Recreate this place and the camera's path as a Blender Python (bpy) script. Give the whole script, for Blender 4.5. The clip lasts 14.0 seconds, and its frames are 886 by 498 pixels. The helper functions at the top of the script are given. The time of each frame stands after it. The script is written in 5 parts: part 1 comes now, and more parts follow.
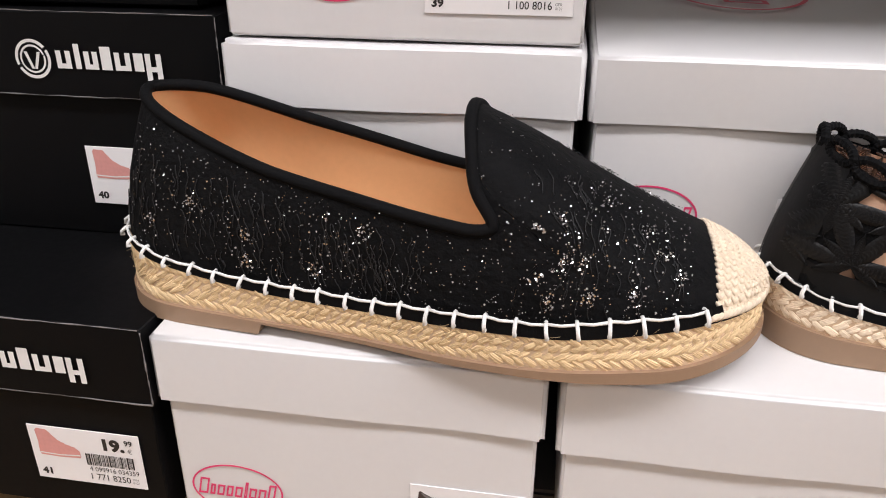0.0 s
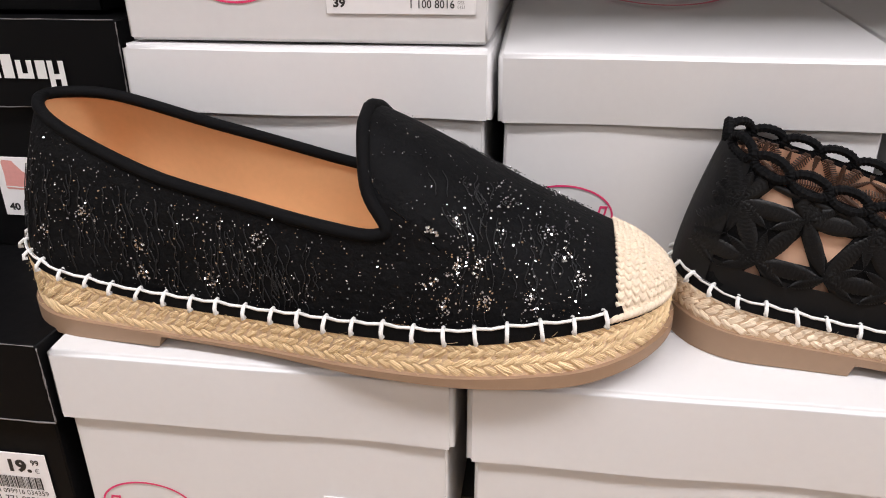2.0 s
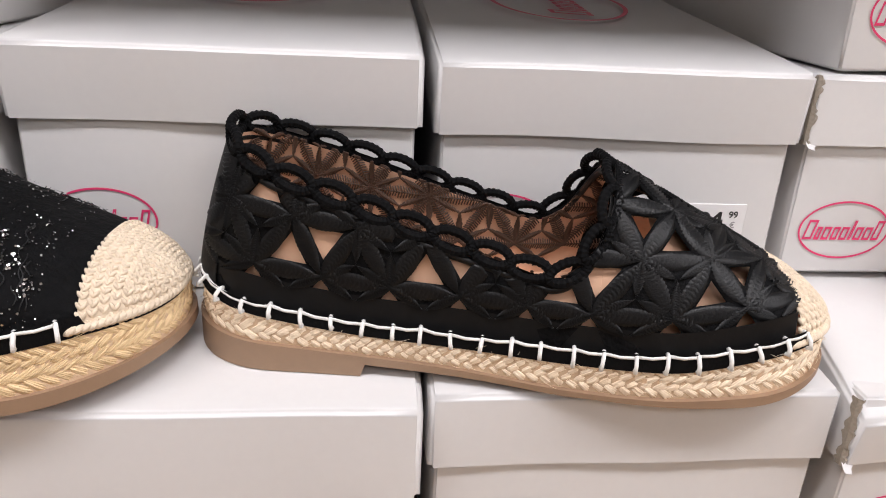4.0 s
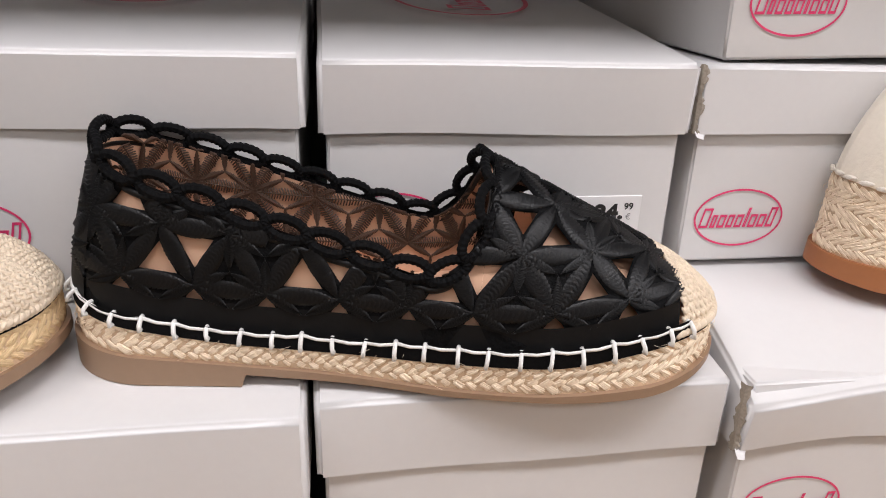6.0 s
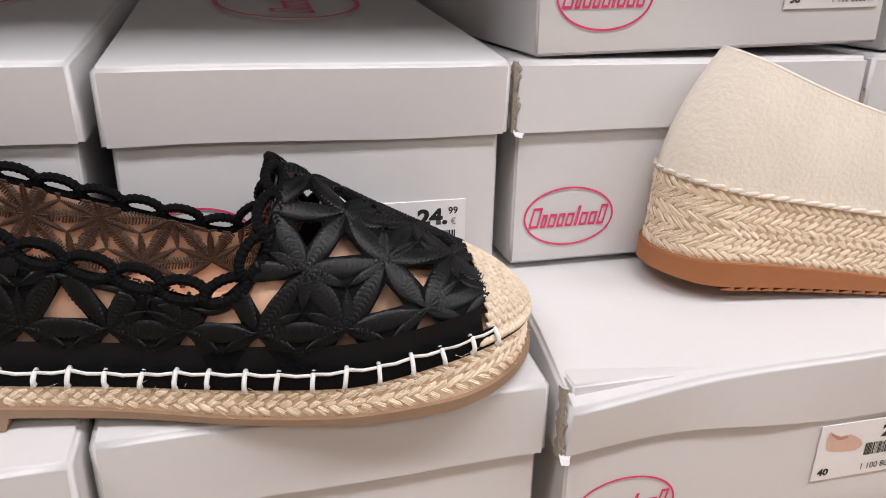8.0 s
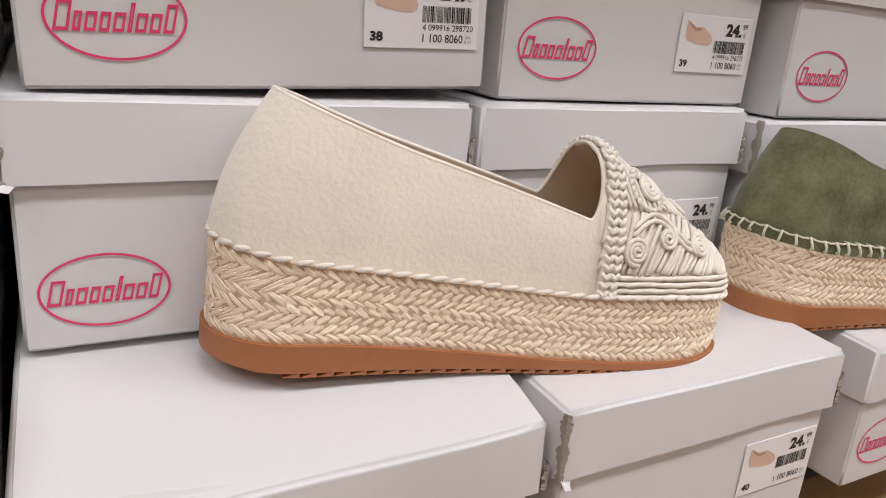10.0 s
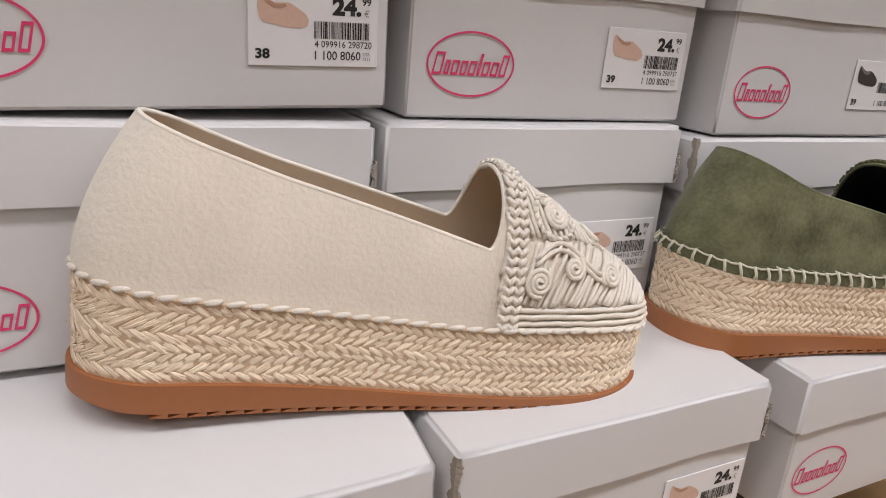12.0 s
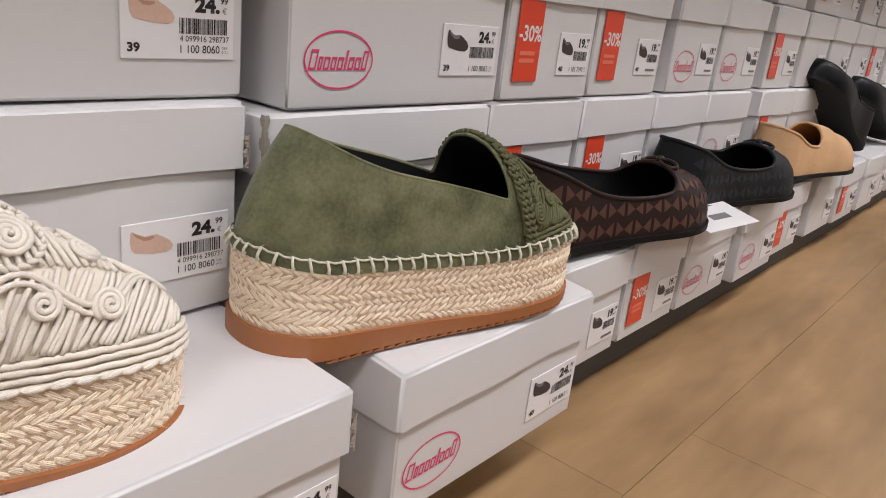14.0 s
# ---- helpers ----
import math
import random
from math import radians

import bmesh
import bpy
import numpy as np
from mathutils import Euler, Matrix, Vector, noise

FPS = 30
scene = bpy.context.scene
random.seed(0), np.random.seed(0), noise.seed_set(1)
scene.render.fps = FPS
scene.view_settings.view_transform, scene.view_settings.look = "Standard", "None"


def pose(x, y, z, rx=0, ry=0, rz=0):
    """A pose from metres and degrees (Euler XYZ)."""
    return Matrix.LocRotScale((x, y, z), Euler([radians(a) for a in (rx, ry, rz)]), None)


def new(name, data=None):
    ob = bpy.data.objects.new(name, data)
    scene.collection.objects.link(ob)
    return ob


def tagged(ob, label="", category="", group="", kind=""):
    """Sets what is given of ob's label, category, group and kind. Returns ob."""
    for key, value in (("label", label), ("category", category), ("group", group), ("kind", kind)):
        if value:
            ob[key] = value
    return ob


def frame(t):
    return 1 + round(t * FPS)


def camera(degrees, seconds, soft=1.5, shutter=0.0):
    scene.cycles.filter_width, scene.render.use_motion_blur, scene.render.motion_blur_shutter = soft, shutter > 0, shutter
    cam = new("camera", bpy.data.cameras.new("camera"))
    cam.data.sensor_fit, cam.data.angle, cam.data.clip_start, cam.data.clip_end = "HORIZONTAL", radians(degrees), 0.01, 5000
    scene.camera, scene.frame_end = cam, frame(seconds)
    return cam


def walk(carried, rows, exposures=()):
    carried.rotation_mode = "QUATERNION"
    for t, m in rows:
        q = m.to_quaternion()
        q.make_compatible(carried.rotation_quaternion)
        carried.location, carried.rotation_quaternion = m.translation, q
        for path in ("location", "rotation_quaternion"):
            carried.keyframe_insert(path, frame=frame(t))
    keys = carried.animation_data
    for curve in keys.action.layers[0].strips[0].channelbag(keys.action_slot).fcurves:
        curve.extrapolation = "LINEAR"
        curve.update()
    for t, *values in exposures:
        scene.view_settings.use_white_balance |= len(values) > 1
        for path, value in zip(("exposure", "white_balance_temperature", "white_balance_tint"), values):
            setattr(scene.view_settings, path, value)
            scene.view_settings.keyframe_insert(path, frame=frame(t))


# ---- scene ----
cam = camera(62.5, 14.0, soft=1.0)
# seconds, eye, yaw, pitch, roll
PATH = [
    (0, 0.0512, -0.0078, 1.1919, 9.17, -24.27, 0.49),
    (0.5, 0.0599, -0.0044, 1.1917, 9.76, -23.70, 0.05),
    (1, 0.0633, -0.0014, 1.1902, 9.38, -24.17, -0.25),
    (1.5, 0.0716, 0.0014, 1.1892, 8.52, -24.13, -0.27),
    (2, 0.0824, 0.0035, 1.1895, 7.94, -24.00, -0.31),
    (2.5, 0.1153, 0.0090, 1.1897, 5.03, -23.75, 0.50),
    (3, 0.1454, 0.0148, 1.1848, 0.74, -22.93, 1.63),
    (3.5, 0.1744, 0.0201, 1.1804, -3.42, -22.39, 2.63),
    (4, 0.2034, 0.0232, 1.1775, -5.99, -22.09, 2.88),
    (4.2, 0.2109, 0.0255, 1.1768, -7.20, -22.25, 3.24),
    (6.5, 0.2368, 0.0261, 1.1766, -10.40, -21.70, 1.65),
    (7, 0.2483, 0.0281, 1.1750, -11.57, -21.24, 1.11),
    (7.5, 0.2595, 0.0299, 1.1740, -12.92, -21.28, 0.89),
    (8, 0.2792, 0.0299, 1.1730, -15.48, -21.12, 1.11),
    (8.5, 0.3132, 0.0315, 1.1732, -19.67, -19.49, 1.45),
    (9, 0.3484, 0.0370, 1.1689, -24.14, -18.46, 2.51),
    (9.2, 0.3629, 0.0405, 1.1682, -26.14, -18.06, 2.87),
    (11.3, 0.4353, 0.0492, 1.1820, -30.31, -17.68, 5.47),
    (11.5, 0.4392, 0.0478, 1.1829, -29.71, -17.86, 5.42),
    (12, 0.4474, 0.0451, 1.1822, -29.37, -17.82, 5.27),
    (12.5, 0.4755, 0.0454, 1.1840, -33.91, -18.02, 5.57),
    (13, 0.5229, 0.0388, 1.1890, -43.88, -18.15, 6.13),
    (13.5, 0.5419, 0.0396, 1.1876, -48.54, -18.12, 6.20),
    (14, 0.5450, 0.0445, 1.1889, -51.15, -18.63, 6.53),
]
walk(cam, [(t, Matrix.Translation((x, y, z)) @ pose(0, 0, 0, 0, 0, yaw) @ pose(0, 0, 0, 90 + pitch) @ pose(0, 0, 0, 0, 0, roll))
           for t, x, y, z, yaw, pitch, roll in PATH],
     [(0, 0.10), (2, 0.10), (4, 0.0), (6.5, -0.16), (9, -0.24), (11.5, -0.55), (12.5, -0.52), (14, -0.42)])

# ---- light: closed shop with ceiling panels, faint grey world ----
world = bpy.data.worlds.new("shop_air")
world.use_nodes = True
world.node_tree.nodes["Background"].inputs[0].default_value = (0.9, 0.92, 1.0, 1)
world.node_tree.nodes["Background"].inputs[1].default_value = 0.02
scene.world = world
CEILING = 2.9
PANELS = [(-0.9, -0.5), (0.6, -0.5), (2.1, -0.5), (3.6, -0.5), (-0.2, -2.0), (1.6, -2.0), (3.4, -2.0)]
for px, py in PANELS:
    lamp = bpy.data.lights.new("ceiling_lamp", "AREA")
    lamp.shape, lamp.size, lamp.size_y = "RECTANGLE", 1.1, 0.3
    lamp.energy, lamp.color = (21.0 if py > -1 else 8.5), (1.012, 0.992, 1.05)
    ob = new("ceiling_lamp", lamp)
    ob.matrix_world = pose(px, py, CEILING - 0.06)


# ---- materials ----
def rgb(c):
    return (*c, 1.0)


def surface(name, colour, rough=0.6, metal=0.0, vary=0.08, grain=60.0, bump=0.15, depth=0.0006, second=None, coarse=6.0, island=0.0, spec=0.5, sheen=0.0):
    """Principled surface with two scales of variation in colour and a fine relief."""
    m = bpy.data.materials.new(name)
    m.use_nodes = True
    nt = m.node_tree
    nodes, link = nt.nodes, nt.links.new
    b = nodes["Principled BSDF"]
    b.inputs["Metallic"].default_value = metal
    b.inputs["Specular IOR Level"].default_value = spec
    if sheen:
        b.inputs["Sheen Weight"].default_value = sheen
        b.inputs["Sheen Roughness"].default_value = 0.4
    co = nodes.new("ShaderNodeTexCoord")
    fine, wide = nodes.new("ShaderNodeTexNoise"), nodes.new("ShaderNodeTexNoise")
    for n, s, d in ((fine, grain, 5.0), (wide, coarse, 3.0)):
        n.inputs["Scale"].default_value, n.inputs["Detail"].default_value = s, d
        link(co.outputs["Object"], n.inputs["Vector"])
    mix = nodes.new("ShaderNodeMix")
    mix.data_type = "RGBA"
    dark = tuple(max(0.0, c * (1 - 2.2 * vary)) for c in colour)
    light = tuple(min(1.0, c * (1 + 1.4 * vary)) for c in colour)
    mix.inputs[6].default_value, mix.inputs[7].default_value = rgb(second or dark), rgb(light)
    ramp = nodes.new("ShaderNodeMapRange")
    ramp.inputs[1].default_value, ramp.inputs[2].default_value = 0.3, 0.7
    link(wide.outputs["Fac"], ramp.inputs[0])
    add = nodes.new("ShaderNodeMath")
    add.operation = "MULTIPLY_ADD"
    add.inputs[1].default_value, add.inputs[2].default_value = 0.5, 0.0
    link(fine.outputs["Fac"], add.inputs[0])
    half = nodes.new("ShaderNodeMath")
    half.operation = "MULTIPLY_ADD"
    half.inputs[1].default_value = 0.5
    link(ramp.outputs[0], half.inputs[0])
    link(add.outputs[0], half.inputs[2])
    last = half
    if island:
        geo = nodes.new("ShaderNodeNewGeometry")
        isl = nodes.new("ShaderNodeMath")
        isl.operation = "MULTIPLY_ADD"
        isl.inputs[1].default_value = island
        link(geo.outputs["Random Per Island"], isl.inputs[0])
        link(half.outputs[0], isl.inputs[2])
        sub = nodes.new("ShaderNodeMath")
        sub.operation = "SUBTRACT"
        sub.inputs[1].default_value = island * 0.5
        sub.use_clamp = True
        link(isl.outputs[0], sub.inputs[0])
        last = sub
    link(last.outputs[0], mix.inputs[0])
    link(mix.outputs[2], b.inputs["Base Color"])
    rr = nodes.new("ShaderNodeMapRange")
    rr.inputs[3].default_value, rr.inputs[4].default_value = max(0.02, rough - 0.08), min(1.0, rough + 0.08)
    link(fine.outputs["Fac"], rr.inputs[0])
    link(rr.outputs[0], b.inputs["Roughness"])
    if bump:
        bp = nodes.new("ShaderNodeBump")
        bp.inputs["Strength"].default_value, bp.inputs["Distance"].default_value = bump, depth
        link(fine.outputs["Fac"], bp.inputs["Height"])
        link(bp.outputs[0], b.inputs["Normal"])
    return m


def add_wave(m, scale, strength, axis="X", distort=1.0):
    """Adds fine thread ridges to a surface's relief."""
    nt = m.node_tree
    b = nt.nodes["Principled BSDF"]
    w = nt.nodes.new("ShaderNodeTexWave")
    w.bands_direction = axis
    w.inputs["Scale"].default_value, w.inputs["Distortion"].default_value, w.inputs["Detail"].default_value = scale, distort, 2.0
    co = nt.nodes.new("ShaderNodeTexCoord")
    nt.links.new(co.outputs["Object"], w.inputs["Vector"])
    bp = nt.nodes.new("ShaderNodeBump")
    bp.inputs["Strength"].default_value, bp.inputs["Distance"].default_value = strength, 0.0004
    nt.links.new(w.outputs["Fac"], bp.inputs["Height"])
    old = b.inputs["Normal"].links
    if old:
        nt.links.new(old[0].from_socket, bp.inputs["Normal"])
    nt.links.new(bp.outputs[0], b.inputs["Normal"])
    return m


CARD = surface("white_card", (0.69, 0.675, 0.67), 0.42, vary=0.025, grain=260, bump=0.06, depth=0.0003, coarse=9)
CARD_INNER = surface("torn_grey_card", (0.40, 0.35, 0.29), 0.9, vary=0.25, grain=900, bump=0.4)
BLACK_CARD = surface("black_card", (0.0025, 0.0025, 0.003), 0.55, vary=0.2, grain=300, bump=0.08, depth=0.0003, spec=0.12)
PINK_INK = surface("pink_ink", (0.75, 0.045, 0.16), 0.5, vary=0.06, bump=0)
PALE_PINK = surface("pale_pink_ink", (0.72, 0.16, 0.22), 0.5, vary=0.06, bump=0)
WHITE_INK = surface("white_ink", (0.78, 0.77, 0.75), 0.5, vary=0.04, bump=0)
BLACK_INK = surface("black_ink", (0.015, 0.014, 0.014), 0.5, vary=0.1, bump=0)
GREY_INK = surface("grey_ink", (0.2, 0.19, 0.19), 0.5, vary=0.1, bump=0)
LABEL = surface("label_paper", (0.82, 0.80, 0.80), 0.33, vary=0.02, grain=300, bump=0.03)
RED = surface("red_sticker", (0.74, 0.06, 0.02), 0.35, vary=0.04, grain=200, bump=0.03)
RED_PALE = surface("pale_red_ink", (0.80, 0.20, 0.12), 0.4, vary=0.03, bump=0)
PINK_SHOE = surface("pink_print", (0.70, 0.32, 0.29), 0.5, vary=0.12, grain=500, bump=0)
BEIGE_PRINT = surface("beige_print", (0.72, 0.49, 0.38), 0.5, vary=0.12, grain=500, bump=0)
BEIGE_SHADE = surface("tan_print", (0.50, 0.29, 0.20), 0.5, vary=0.12, grain=500, bump=0)
DARK_PRINT = surface("dark_print", (0.05, 0.035, 0.035), 0.5, vary=0.2, grain=500, bump=0)
JUTE = surface("jute_strand", (0.75, 0.575, 0.35), 0.9, vary=0.14, grain=900, bump=0.5, second=(0.58, 0.41, 0.22), island=0.5, spec=0.2)
JUTE_PALE = surface("pale_jute_strand", (0.90, 0.745, 0.585), 0.9, vary=0.12, grain=900, bump=0.5, second=(0.76, 0.59, 0.43), island=0.5, spec=0.2)
JUTE_CORE = surface("jute_core", (0.66, 0.48, 0.32), 0.95, vary=0.25, grain=700, bump=0.5, spec=0.1)
JUTE_CAP = surface("bleached_jute", (0.70, 0.59, 0.46), 0.9, vary=0.12, grain=900, bump=0.5, second=(0.55, 0.44, 0.32), island=0.4, spec=0.2)
TAN_RUBBER = surface("taupe_rubber", (0.30, 0.195, 0.125), 0.55, vary=0.08, grain=300, bump=0.1)
BROWN_RUBBER = surface("terracotta_rubber", (0.36, 0.135, 0.05), 0.5, vary=0.08, grain=300, bump=0.1)
BLACK_RUBBER = surface("black_rubber", (0.009, 0.0085, 0.0085), 0.5, vary=0.15, grain=300, bump=0.1, spec=0.12)
BLACK_LACE = surface("black_lace_cloth", (0.0045, 0.0045, 0.005), 0.75, vary=0.3, grain=330, bump=0.9, depth=0.0011, coarse=70, spec=0.1)
LACE_THREAD = surface("black_lace_thread", (0.011, 0.011, 0.012), 0.5, vary=0.3, grain=600, bump=0.3, spec=0.35)
BLACK_BAND = surface("black_ribbon", (0.0045, 0.0045, 0.005), 0.8, vary=0.2, grain=900, bump=0.4, spec=0.1)
BLACK_SATIN = surface("black_satin_thread", (0.0055, 0.0055, 0.006), 0.4, vary=0.25, grain=1400, bump=0.35, depth=0.0004, spec=0.28)
BLACK_SMOOTH = surface("black_smooth_leather", (0.006, 0.006, 0.0065), 0.55, vary=0.15, grain=500, bump=0.12, spec=0.2)
SEQUIN = surface("silver_sequin", (0.80, 0.80, 0.82), 0.16, metal=1.0, vary=0.1, grain=400, bump=0, island=0.5)
TAN_LINING = surface("tan_lining", (0.78, 0.475, 0.25), 0.55, vary=0.06, grain=320, bump=0.1, coarse=18)
PINK_LINING = surface("rose_tan_lining", (0.77, 0.475, 0.32), 0.6, vary=0.08, grain=320, bump=0.1)
BROWN_THREAD = surface("dark_brown_thread", (0.075, 0.036, 0.020), 0.6, vary=0.2, grain=900, bump=0.2)
WHITE_THREAD = surface("white_thread", (0.80, 0.79, 0.76), 0.7, vary=0.06, grain=1500, bump=0.4)
PALE_THREAD = surface("pale_olive_thread", (0.66, 0.63, 0.50), 0.75, vary=0.08, grain=1500, bump=0.4)
CREAM_SUEDE = surface("cream_suede", (0.86, 0.785, 0.675), 0.95, vary=0.05, grain=520, bump=0.5, depth=0.0007, coarse=28, spec=0.12, sheen=0.25)
CREAM_LINING = surface("cream_lining", (0.60, 0.47, 0.33), 0.6, vary=0.06, grain=320, bump=0.1)
CREAM_CORD = add_wave(surface("cream_cord", (0.86, 0.775, 0.68), 0.9, vary=0.14, grain=1200, bump=0.6, spec=0.1), 700, 0.25, "DIAGONAL", 2.0)
GREEN_SUEDE = surface("olive_suede", (0.205, 0.205, 0.115), 0.92, vary=0.24, grain=480, bump=0.5, depth=0.0007, coarse=42, second=(0.03, 0.036, 0.014), spec=0.12, sheen=0.2)
GREEN_CORD = add_wave(surface("olive_cord", (0.125, 0.125, 0.065), 0.9, vary=0.2, grain=1200, bump=0.6, spec=0.1), 700, 0.25, "DIAGONAL", 2.0)
BLACK_LINING = surface("black_lining", (0.010, 0.010, 0.010), 0.8, vary=0.2, grain=320, bump=0.1)
BROWN_PRINT = surface("dark_brown_print", (0.022, 0.012, 0.010), 0.5, vary=0.15, grain=500, bump=0.1, spec=0.18)
BROWN_MARK = surface("rust_brown_mark", (0.095, 0.044, 0.033), 0.5, vary=0.15, grain=500, bump=0.1, spec=0.18)
GREY_PRINT = surface("charcoal_print", (0.012, 0.0125, 0.014), 0.5, vary=0.15, grain=500, bump=0.1, spec=0.18)
GREY_MARK = surface("slate_mark", (0.025, 0.026, 0.030), 0.5, vary=0.15, grain=500, bump=0.1, spec=0.18)
TAN_SUEDE = surface("tan_suede", (0.60, 0.37, 0.20), 0.9, vary=0.1, grain=420, bump=0.3, coarse=26, spec=0.15)
BLACK_PATENT = surface("black_leather", (0.003, 0.003, 0.0035), 0.4, vary=0.15, grain=300, bump=0.08, spec=0.08)
WALL = surface("white_wall_paint", (0.74, 0.73, 0.71), 0.8, vary=0.03, grain=90, bump=0.08)
# Dark tone is made up, set low to cut bounce light onto the lids.
WALL_PANEL = surface("low_bounce_dark_grey", (0.085, 0.082, 0.08), 0.8, vary=0.08, grain=90, bump=0.08)
PANEL = surface("white_laminate", (0.70, 0.69, 0.67), 0.45, vary=0.03, grain=120, bump=0.04)
# Plinth tone is darkened to give the shadow band under the boxes.
PLINTH_SHADE = surface("shade_dark_plinth", (0.06, 0.055, 0.05), 0.7, vary=0.1, grain=120, bump=0.1)
DIFFUSER = bpy.data.materials.new("lit_diffuser")
DIFFUSER.use_nodes = True
DIFFUSER.node_tree.nodes["Principled BSDF"].inputs["Emission Color"].default_value = (1, 0.96, 0.92, 1)
DIFFUSER.node_tree.nodes["Principled BSDF"].inputs["Emission Strength"].default_value = 4.0


def oak(name, along):
    m = surface(name, (0.42, 0.265, 0.13), 0.45, vary=0.16, grain=40, bump=0.08, second=(0.14, 0.078, 0.03), coarse=7)
    nt = m.node_tree
    for n in [n for n in nt.nodes if n.type == "TEX_NOISE"]:
        mp = nt.nodes.new("ShaderNodeMapping")
        mp.inputs["Scale"].default_value = (0.45, 1.9, 1) if along == "x" else (2.2, 0.22, 1)
        src = n.inputs["Vector"].links[0].from_socket
        nt.links.new(src, mp.inputs["Vector"])
        nt.links.new(mp.outputs[0], n.inputs["Vector"])
    inf = nt.nodes.new("ShaderNodeObjectInfo")
    hsv = nt.nodes.new("ShaderNodeHueSaturation")
    mr = nt.nodes.new("ShaderNodeMapRange")
    mr.inputs[3].default_value, mr.inputs[4].default_value = 0.95, 1.05
    nt.links.new(inf.outputs["Random"], mr.inputs[0])
    nt.links.new(mr.outputs[0], hsv.inputs["Value"])
    b = nt.nodes["Principled BSDF"]
    nt.links.new(b.inputs["Base Color"].links[0].from_socket, hsv.inputs["Color"])
    nt.links.new(hsv.outputs[0], b.inputs["Base Color"])
    return m


OAK = oak("oak_laminate", "x")


# ---- mesh helpers ----
def mesh_of(name, verts, faces, mat, smooth=True):
    me = bpy.data.meshes.new(name)
    me.from_pydata([tuple(v) for v in verts], [], faces)
    me.materials.append(mat)
    if smooth:
        me.polygons.foreach_set("use_smooth", [True] * len(me.polygons))
    me.update()
    return me


def part(name, me, parent, label=""):
    ob = new(name, me)
    ob.parent = parent
    if label:
        tagged(ob, label)
    return ob


def thing(name, label, category, group="", kind="", at=None):
    ob = new(name)
    ob.empty_display_size = 0.02
    tagged(ob, label, category, group, kind)
    if at is not None:
        ob.matrix_world = at
    return ob


def block(name, lo, hi, mat, bevel=0.0, segments=2):
    """A box mesh between two corners, with rounded edges."""
    bm = bmesh.new()
    bmesh.ops.create_cube(bm, size=1.0)
    for v in bm.verts:
        v.co = Vector([lo[i] + (hi[i] - lo[i]) * (v.co[i] + 0.5) for i in range(3)])
    if bevel:
        bmesh.ops.bevel(bm, geom=list(bm.edges), offset=bevel, segments=segments, affect="EDGES")
    me = bpy.data.meshes.new(name)
    bm.to_mesh(me)
    bm.free()
    me.materials.append(mat)
    return me


class Pile:
    """Collects many small pieces of one part into one mesh."""

    def __init__(self):
        self.v, self.f = [], []

    def add(self, verts, faces):
        n = len(self.v)
        self.v.extend(verts)
        self.f.extend([tuple(i + n for i in f) for f in faces])

    def grid(self, rows, close=False):
        m = len(rows[0])
        faces = []
        for i in range(len(rows) - 1):
            for j in range(m if close else m - 1):
                k = (j + 1) % m
                faces.append((i * m + j, i * m + k, (i + 1) * m + k, (i + 1) * m + j))
        self.add([p for r in rows for p in r], faces)

    def tube(self, points, radius, sides=6, closed=False, ends=True):
        pts = [Vector(p) for p in points]
        n = len(pts)
        rows, up = [], None
        for i, p in enumerate(pts):
            a = pts[(i - 1) % n] if closed or i else pts[0]
            b = pts[(i + 1) % n] if closed or i < n - 1 else pts[-1]
            d = (b - a).normalized() if (b - a).length > 1e-9 else Vector((1, 0, 0))
            if up is None:
                up = d.orthogonal().normalized()
            up = (up - d * up.dot(d))
            up = up.normalized() if up.length > 1e-6 else d.orthogonal().normalized()
            side = d.cross(up)
            r = radius[i] if isinstance(radius, (list, tuple)) else radius
            rows.append([p + (up * math.cos(k) + side * math.sin(k)) * r for k in [2 * math.pi * j / sides for j in range(sides)]])
        if closed:
            rows.append(rows[0])
        self.grid(rows, close=True)
        if ends and not closed:
            base = len(self.v) - sides * n
            self.f.append(tuple(base + j for j in reversed(range(sides))))
            self.f.append(tuple(base + sides * (n - 1) + j for j in range(sides)))

    def strand(self, mid, d, out, length, radius, bulge=0.0, sides=6):
        """A short plump strand, thin at both ends."""
        pts, rad = [], []
        for k, r in ((-0.5, 0.35), (-0.3, 0.85), (0.0, 1.0), (0.3, 0.85), (0.5, 0.35)):
            pts.append(mid + d * (k * length) + out * (bulge * (1 - 4 * k * k)))
            rad.append(radius * r)
        self.tube(pts, rad, sides)

    def disc(self, c, n, r, sides=7):
        a = n.orthogonal().normalized()
        b = n.cross(a)
        self.add([c + (a * math.cos(t) + b * math.sin(t)) * r for t in [2 * math.pi * j / sides for j in range(sides)]], [tuple(range(sides))])

    def mesh(self, name, mat, smooth=True):
        return mesh_of(name, self.v, self.f, mat, smooth)


